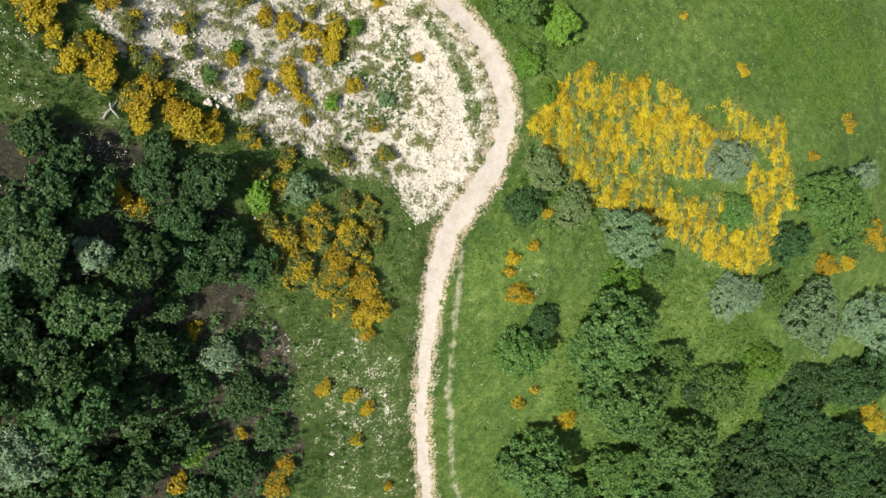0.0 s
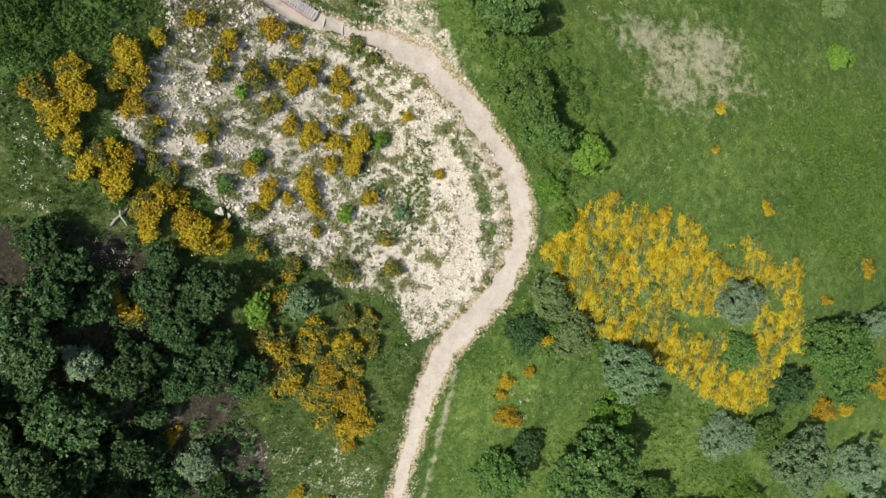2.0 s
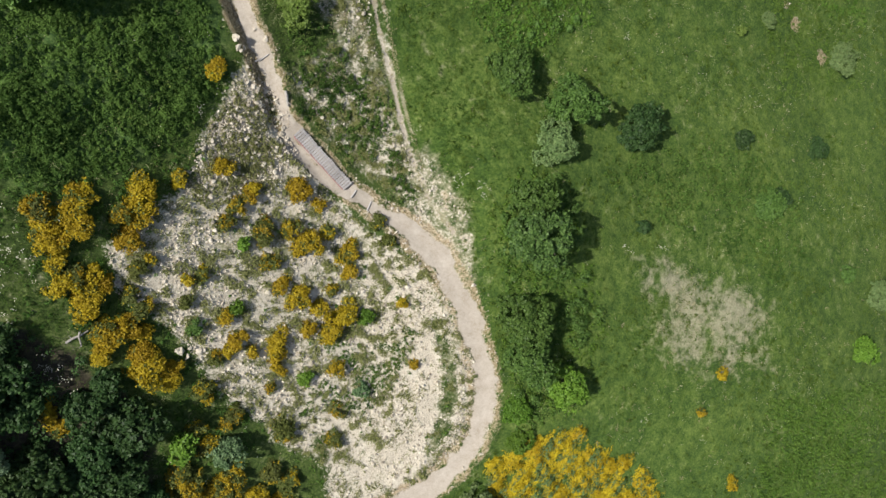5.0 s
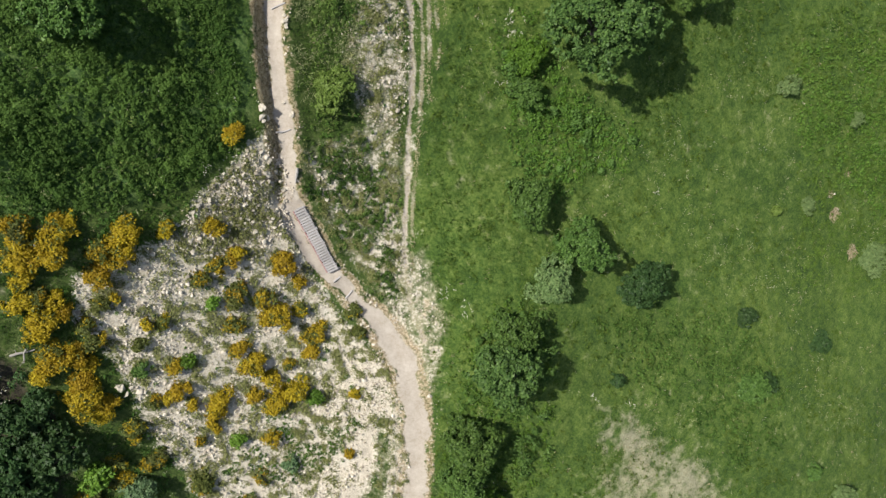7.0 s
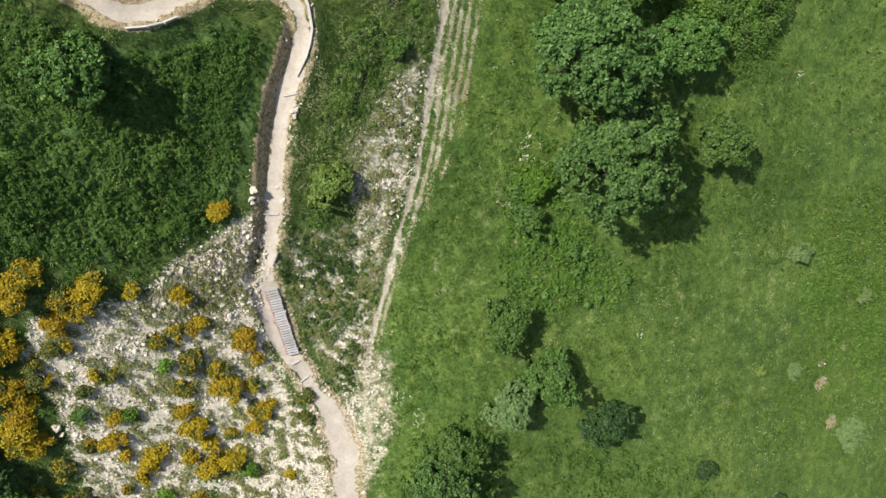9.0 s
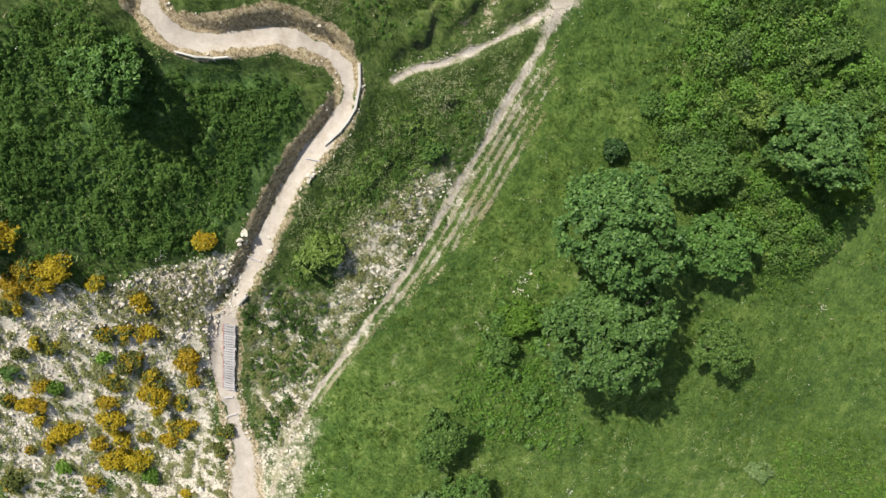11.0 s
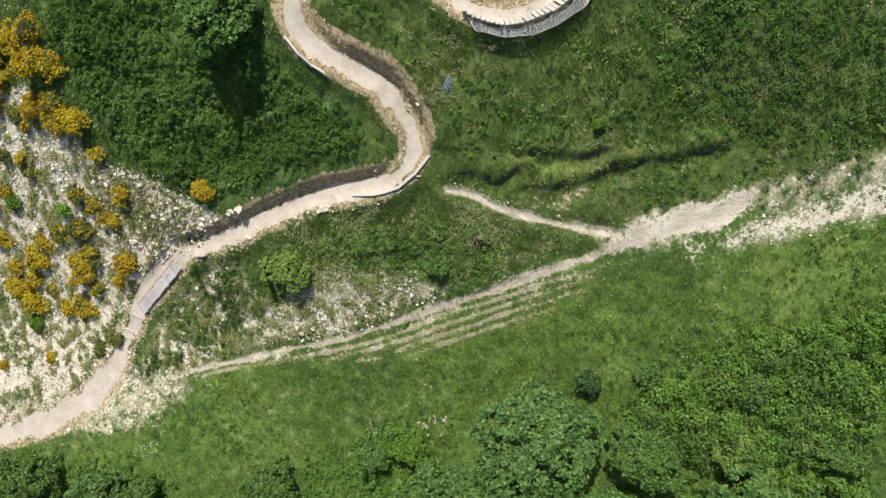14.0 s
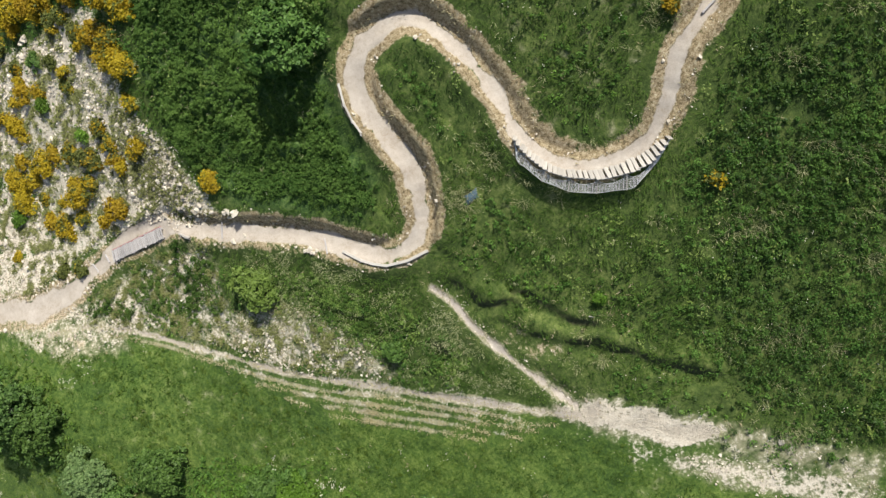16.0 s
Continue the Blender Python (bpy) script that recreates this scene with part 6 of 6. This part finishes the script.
for bx, by, s in BOULDERS:
    v, f = SHAPES[rng.integers(12)]
    ob = tagged(new("chalk_boulder", mesh_of("chalk_boulder", v * s * np.array([1.25, 0.9, 0.9]), f, MAT["chalk"])), "pale angular chalk boulder lying on the slope", "boulder", group="boulders")
    ob.matrix_world = pose(bx, by, float(top(bx, by)) + s * 0.3, 0, 0, rng.uniform(0, 360))


# ---- timber work on the trail ----
def box(sx, sy, sz, bevel=0.008):
    bm = bmesh.new()
    bmesh.ops.create_cube(bm, size=1.0)
    bmesh.ops.scale(bm, vec=(sx, sy, sz), verts=bm.verts)
    bmesh.ops.bevel(bm, geom=bm.edges[:], offset=bevel, segments=1, affect="EDGES")
    me = bpy.data.meshes.new("board")
    bm.to_mesh(me)
    bm.free()
    return me


def with_mat(me, material):
    me.materials.append(MAT[material])
    return me


def along(a, b):
    """Pose with x from a to b, z up out of the slope."""
    a, b = Vector(a), Vector(b)
    xdir = (b - a).normalized()
    ydir = Vector((0, 0, 1)).cross(xdir).normalized()
    m = Matrix((xdir, ydir, xdir.cross(ydir))).transposed().to_4x4()
    m.translation = (a + b) / 2
    return m


def boardwalk(a, b, width, count):
    za, zb = float(top(*a)) + 0.22, float(top(*b)) + 0.24
    p, q = Vector((*a, za)), Vector((*b, zb))
    root = tagged(new("boardwalk"), "weathered grey plank ramp with red side rail on the bike trail", "boardwalk")
    base = along(p, q)
    root.matrix_world = Matrix.Translation((p + q) / 2)
    bpy.context.view_layer.update()
    length = (q - p).length
    plank = with_mat(box(0.115, width, 0.035), "plank")
    inv = root.matrix_world.inverted()

    def add(name, me, local, label=""):
        ob = new(name, me)
        ob.parent = root
        ob.matrix_basis = inv @ base @ local
        if label:
            ob["label"] = label

    for i in range(count):
        s = (i + 0.5) / count - 0.5
        add("plank", plank, pose(s * length, rng.normal(0, 0.02), rng.normal(0, 0.006), 0, 0, rng.normal(0, 1.6)))
    rail = with_mat(box(length * 0.96, 0.07, 0.12), "red_wood")
    add("rail", rail, pose(0, -width / 2 - 0.02, -0.05), "faded red side beam")
    beam = with_mat(box(length * 0.98, 0.09, 0.13), "plank")
    for s in (-0.36, 0.36):
        add("beam", beam, pose(0, s * width, -0.09))
    post = with_mat(box(0.09, 0.09, 0.9), "plank")
    for s in (-0.47, -0.16, 0.16, 0.47):
        for w in (-0.42, 0.42):
            add("post", post, pose(s * length, w * width, -0.5))
    return root


boardwalk((-14.13, 25.75), (-10.51, 24.62), 0.66, 27)

def sleeper(a, b, thick, label):
    """A timber set across the trail, sunk a little into it."""
    pa, pb = (Vector((*p, float(top(*p)) + 0.005)) for p in (a, b))
    ob = tagged(new("trail_step", with_mat(box((pb - pa).length, thick * 0.7, 0.12, 0.015), "plank")), label, "step", group="trail steps")
    ob.matrix_world = along(pa, pb)


def log(name, a, b, r, label, category, lift=0.05):
    """A crooked, tapering length of wood lying on the ground, with the stubs of two twigs."""
    pa, pb = (np.array([*p, float(top(*p)) + r + lift]) for p in (a, b))
    mid_a, mid_b = pa + (pb - pa) * 0.35 + rng.normal(0, 0.04, 3), pa + (pb - pa) * 0.7 + rng.normal(0, 0.04, 3)
    pieces = [tube(np.array([pa, mid_a, mid_b, pb]) - pa, [r, r * 0.95, r * 0.8, r * 0.55], 8)]
    for k in (mid_a, mid_b):
        pieces.append(tube(np.array([k, k + rng.normal(0, 0.16, 3) + np.array([0, 0, 0.1])]) - pa, [r * 0.4, r * 0.15], 5))
    v, f = join(pieces)
    ob = tagged(new(name, mesh_of(name, v, f, MAT["deadwood"], sharp=False)), label, category)
    ob.matrix_world = Matrix.Translation(pa)


sleeper((-10.07, 24.71), (-10.11, 24.17), 0.14, "weathered timber step across the trail below the ramp")
sleeper((-9.06, 24.63), (-9.0, 24.0), 0.12, "weathered timber step across the trail below the ramp")
sleeper((-17.49, 27.66), (-17.18, 28.11), 0.12, "dark timber step across the upper trail")
sleeper((-21.56, 31.81), (-21.26, 32.53), 0.10, "dark timber step across the upper trail")
sleeper((-17.34, 27.79), (-17.04, 28.39), 0.10, "dark timber step across the upper trail")
sleeper((-37.75, 34.5), (-38.35, 34.38), 0.12, "pale timber kicker set across the head of the trail")
log("post_log", (-15.49, 27.21), (-15.04, 26.58), 0.09, "pale fallen post lying beside the trail", "log")
log("fallen_branch", (-17.76, 10.23), (-17.24, 11.25), 0.07, "bleached fallen branch among the gorse", "branch")
log("fallen_branch", (-17.44, 11.07), (-17.13, 10.36), 0.05, "bleached fallen branch among the gorse", "branch", 0.2)



def board_line(name, pts, height, thick, material, label, category, lift=0.0):
    """Boards on edge, end to end along the outside of a bend, with a stake at every joint."""
    line = [Vector((x, y, float(top(x, y)) + height * 0.4 + lift)) for x, y in pts]
    root = tagged(new(name), label, category)
    root.matrix_world = Matrix.Translation(line[0])
    inv = root.matrix_world.inverted()
    for a, b in zip(line[:-1], line[1:]):
        ob = new("board", with_mat(box((b - a).length + 0.02, thick, height), material))
        ob.parent, ob.matrix_basis = root, inv @ along(a, b)
    stake = with_mat(box(0.07, 0.07, height + 0.5), "plank")
    for p in line:
        ob = new("stake", stake)
        ob.parent, ob.matrix_basis = root, inv @ Matrix.Translation(p + Vector((0.05, 0.05, -0.3)))
    return root


EDGE_LOW = [(-21.97, 32.9), (-22.44, 33.77), (-22.83, 34.27), (-23.31, 34.72), (-24.23, 35.11), (-25.24, 35.27)]
EDGE_HIGH = [(-26.05, 27.48), (-25.76, 28.27), (-25.66, 28.99), (-25.68, 29.64)]
board_line("trail_edging", EDGE_LOW, 0.16, 0.13, "pale_board", "pale timber boards holding the outer edge of a trail bend", "trail edging", -0.02)
board_line("trail_edging", EDGE_HIGH, 0.14, 0.09, "pale_board", "pale timber edging along the upper trail bend", "trail edging", 0.03)

# the wooden berm: radial boards round the outside of the bend, a wire fence below
BERM_IN = [(-30.63, 33.8), (-30.67, 34.23), (-30.85, 34.88), (-31.07, 35.53), (-31.36, 36.0), (-31.69, 36.29), (-32.06, 36.61), (-32.38, 36.84), (-32.74, 36.97), (-33.1, 37.13), (-33.54, 37.2), (-33.93, 37.31), (-34.31, 37.3), (-34.59, 37.3), (-34.84, 37.31), (-35.05, 37.32)]
BERM_OUT = [(-30.43, 33.9), (-30.42, 34.29), (-30.52, 34.9), (-30.76, 35.67), (-31.06, 36.15), (-31.4, 36.53), (-31.78, 36.87), (-32.14, 37.19), (-32.52, 37.38), (-32.89, 37.55), (-33.32, 37.71), (-33.74, 37.79), (-34.1, 37.78), (-34.46, 37.65), (-34.75, 37.52), (-35.01, 37.42)]
NET_FOOT = [(-30.35, 34.17), (-30.14, 34.68), (-30.26, 35.1), (-30.46, 35.85), (-30.78, 36.37), (-31.08, 36.87), (-31.51, 37.26), (-31.93, 37.59), (-32.38, 37.83), (-32.98, 38.17), (-33.47, 38.09), (-33.91, 37.97), (-34.23, 37.87), (-34.54, 37.72), (-34.82, 37.56)]
berm = tagged(new("wooden_berm"), "pale plank wall on posts with wire netting, round a bend", "berm")
inner, outer = curve_points(BERM_IN, 0.05), curve_points(BERM_OUT, 0.05)
net_foot = curve_points(NET_FOOT, 0.05)
pick = lambda line, s: line[min(len(line) - 1, int(s * (len(line) - 1)))]
mid = inner[len(inner) // 2]
berm.matrix_world = pose(mid[0], mid[1], float(top(*mid)))
inv = berm.matrix_world.inverted()
BOARDS = 33
rims = []
for i in range(BOARDS):
    s = (i + 0.5) / BOARDS
    a, b = pick(inner, s), pick(outer, s)
    za = float(top(*a)) + 0.05
    pa, pb = Vector((*a, za)), Vector((*b, za + 0.30))
    rims.append((s, pb))
    wide = float(rng.uniform(0.15, 0.185))
    ob = new("board", with_mat(box((pb - pa).length + float(rng.uniform(0.0, 0.08)), wide, 0.04), "new_plank"))
    ob.parent, ob.matrix_basis = berm, inv @ along(pa, pb) @ pose(0, rng.normal(0, 0.008), 0, 0, 0, rng.normal(0, 1.5))
post_me = with_mat(box(0.09, 0.09, 1.5), "plank")
POSTS = [3, 8, 13, 18, 23, 28]
for i in POSTS:
    s, p = rims[i]
    ob = new("post", post_me)
    ob.parent, ob.matrix_basis = berm, inv @ Matrix.Translation(p + Vector((0, 0, -0.8)))
for i in range(0, BOARDS - 4, 4):
    (s, p), (s2, p2) = rims[i], rims[i + 4]
    ob = new("rail", with_mat(box((p2 - p).length + 0.05, 0.05, 0.09), "plank"))
    ob.parent, ob.matrix_basis = berm, inv @ along(p, p2) @ pose(0, 0, -0.09)
# netting hung from post to post: it sags under the rim and leaves a dark gap
off = np.array(berm.matrix_world.translation)
WIRE_ROWS, WIRE_COLS = 7, 56
net = []
for i in range(WIRE_COLS + 1):
    s = i / WIRE_COLS
    fs = s * BOARDS - 0.5
    o, ft = pick(outer, s), pick(net_foot, s)
    rim_z = float(np.interp(s, [r[0] for r in rims], [r[1].z for r in rims]))
    near = [k for k in [-2] + POSTS + [BOARDS + 2]]
    left = max(k for k in near if k <= fs + 1e-6)
    right = min(k for k in near if k > left)
    u = (fs - left) / (right - left)
    sag = 4 * u * (1 - u)
    low_z = max(float(top(*ft)) + 0.10, rim_z - 0.42)
    head = np.array([o[0], o[1], rim_z - 0.14])
    foot = np.array([ft[0], ft[1], low_z])
    head = head + (foot - head) * (0.08 + 0.34 * sag)
    net.append([head + (foot - head) * j / WIRE_ROWS for j in range(WIRE_ROWS + 1)])
wires = [tube(np.array([row[0], row[-1]]) - off, [0.008, 0.008], 4) for row in net]
for j in range(WIRE_ROWS + 1):
    r = 0.012 if j in (0, WIRE_ROWS) else 0.008
    wires.append(tube(np.array([row[j] for row in net]) - off, [r] * len(net), 4))
v, f = join(wires)
part("netting", mesh_of("netting", v, f, MAT["wire"], sharp=False), berm, "grey wire netting")
for i in POSTS:
    s, p = rims[i]
    ft = pick(net_foot, s)
    a, c = Vector((p.x, p.y, p.z - 0.1)), Vector((ft[0], ft[1], max(float(top(*ft)) + 0.10, p.z - 0.42)))
    ob = new("strut", with_mat(box((c - a).length + 0.1, 0.045, 0.045), "new_plank"))
    ob.parent, ob.matrix_basis = berm, inv @ along(a, c)

# ---- odds and ends in the grass ----
def crumpled_sheet(x, y, w, d):
    """A rag of plastic sheet, creased, its edges turned down into the grass."""
    n = 14
    u, v = np.meshgrid(np.linspace(-1, 1, n), np.linspace(-1, 1, n))
    px, py = x + u * w * (0.8 + 0.2 * vnoise(u, v, 0.7, 5)) + 0.2 * v * w, y + v * d * (0.7 + 0.3 * vnoise(u, v, 0.6, 3))
    pz = top(px, py) + 0.09 + 0.09 * vnoise(u, v, 0.5, 9) - 0.16 * np.maximum(np.abs(u), np.abs(v)) ** 3
    q = np.arange(n * (n - 1)).reshape(n - 1, n)[:, :-1].ravel()
    me = mesh_of("plastic_sheet", np.c_[px.ravel() - x, py.ravel() - y, pz.ravel() - float(top(x, y))], np.c_[q, q + 1, q + n + 1, q + n], MAT["blue"], sharp=False)
    ob = tagged(new("plastic_sheet", me), "faded blue plastic sheet half lost in the weeds", "sheet")
    ob.matrix_world = pose(x, y, float(top(x, y)))
    mod = ob.modifiers.new("thickness", "SOLIDIFY")
    mod.thickness = 0.01


def dead_twigs(x, y, r, count):
    """A spray of bare, bleached twigs."""
    pieces = []
    for _ in range(count):
        a, reach = rng.uniform(0, 6.28), r * rng.uniform(0.6, 1.1)
        s = np.array([math.cos(a) * r * 0.3, math.sin(a) * r * 0.3, 0.25])
        e = np.array([math.cos(a) * reach, math.sin(a) * reach, rng.uniform(0.4, 0.8)])
        m = (s + e) / 2 + rng.normal(0, 0.08, 3)
        pieces.append(tube([s, m, e], [0.022, 0.016, 0.007], 5))
        for _ in range(3):
            pieces.append(tube([m, m + (e - m) * 0.6 + rng.normal(0, 0.16, 3)], [0.012, 0.005], 4))
    v, f = join(pieces)
    ob = tagged(new("dead_twigs", mesh_of("dead_twigs", v, f, MAT["deadwood"], sharp=False)), "bare bleached twigs sticking out of the brambles", "twigs")
    ob.matrix_world = pose(x, y, float(top(x, y)))


crumpled_sheet(*(-27.98, 34.6), 0.38, 0.26)
for tx, ty, tr, tn in [(-21.13, 55.76, 0.95, 12), (-21.1, 57.23, 0.5, 5), (-23.95, 53.17, 0.4, 4), (-20.05, 57.28, 0.4, 4)]:
    dead_twigs(tx, ty, tr, tn)
px, py = (-29.32, 41.67)
stake = tagged(new("marker_stake", with_mat(box(0.05, 0.05, 0.7), "deadwood")), "short pale stake leaning beside a sapling on the bank", "stake")
stake.matrix_world = pose(px, py, float(top(px, py)) + 0.24, 18, 22, 0)
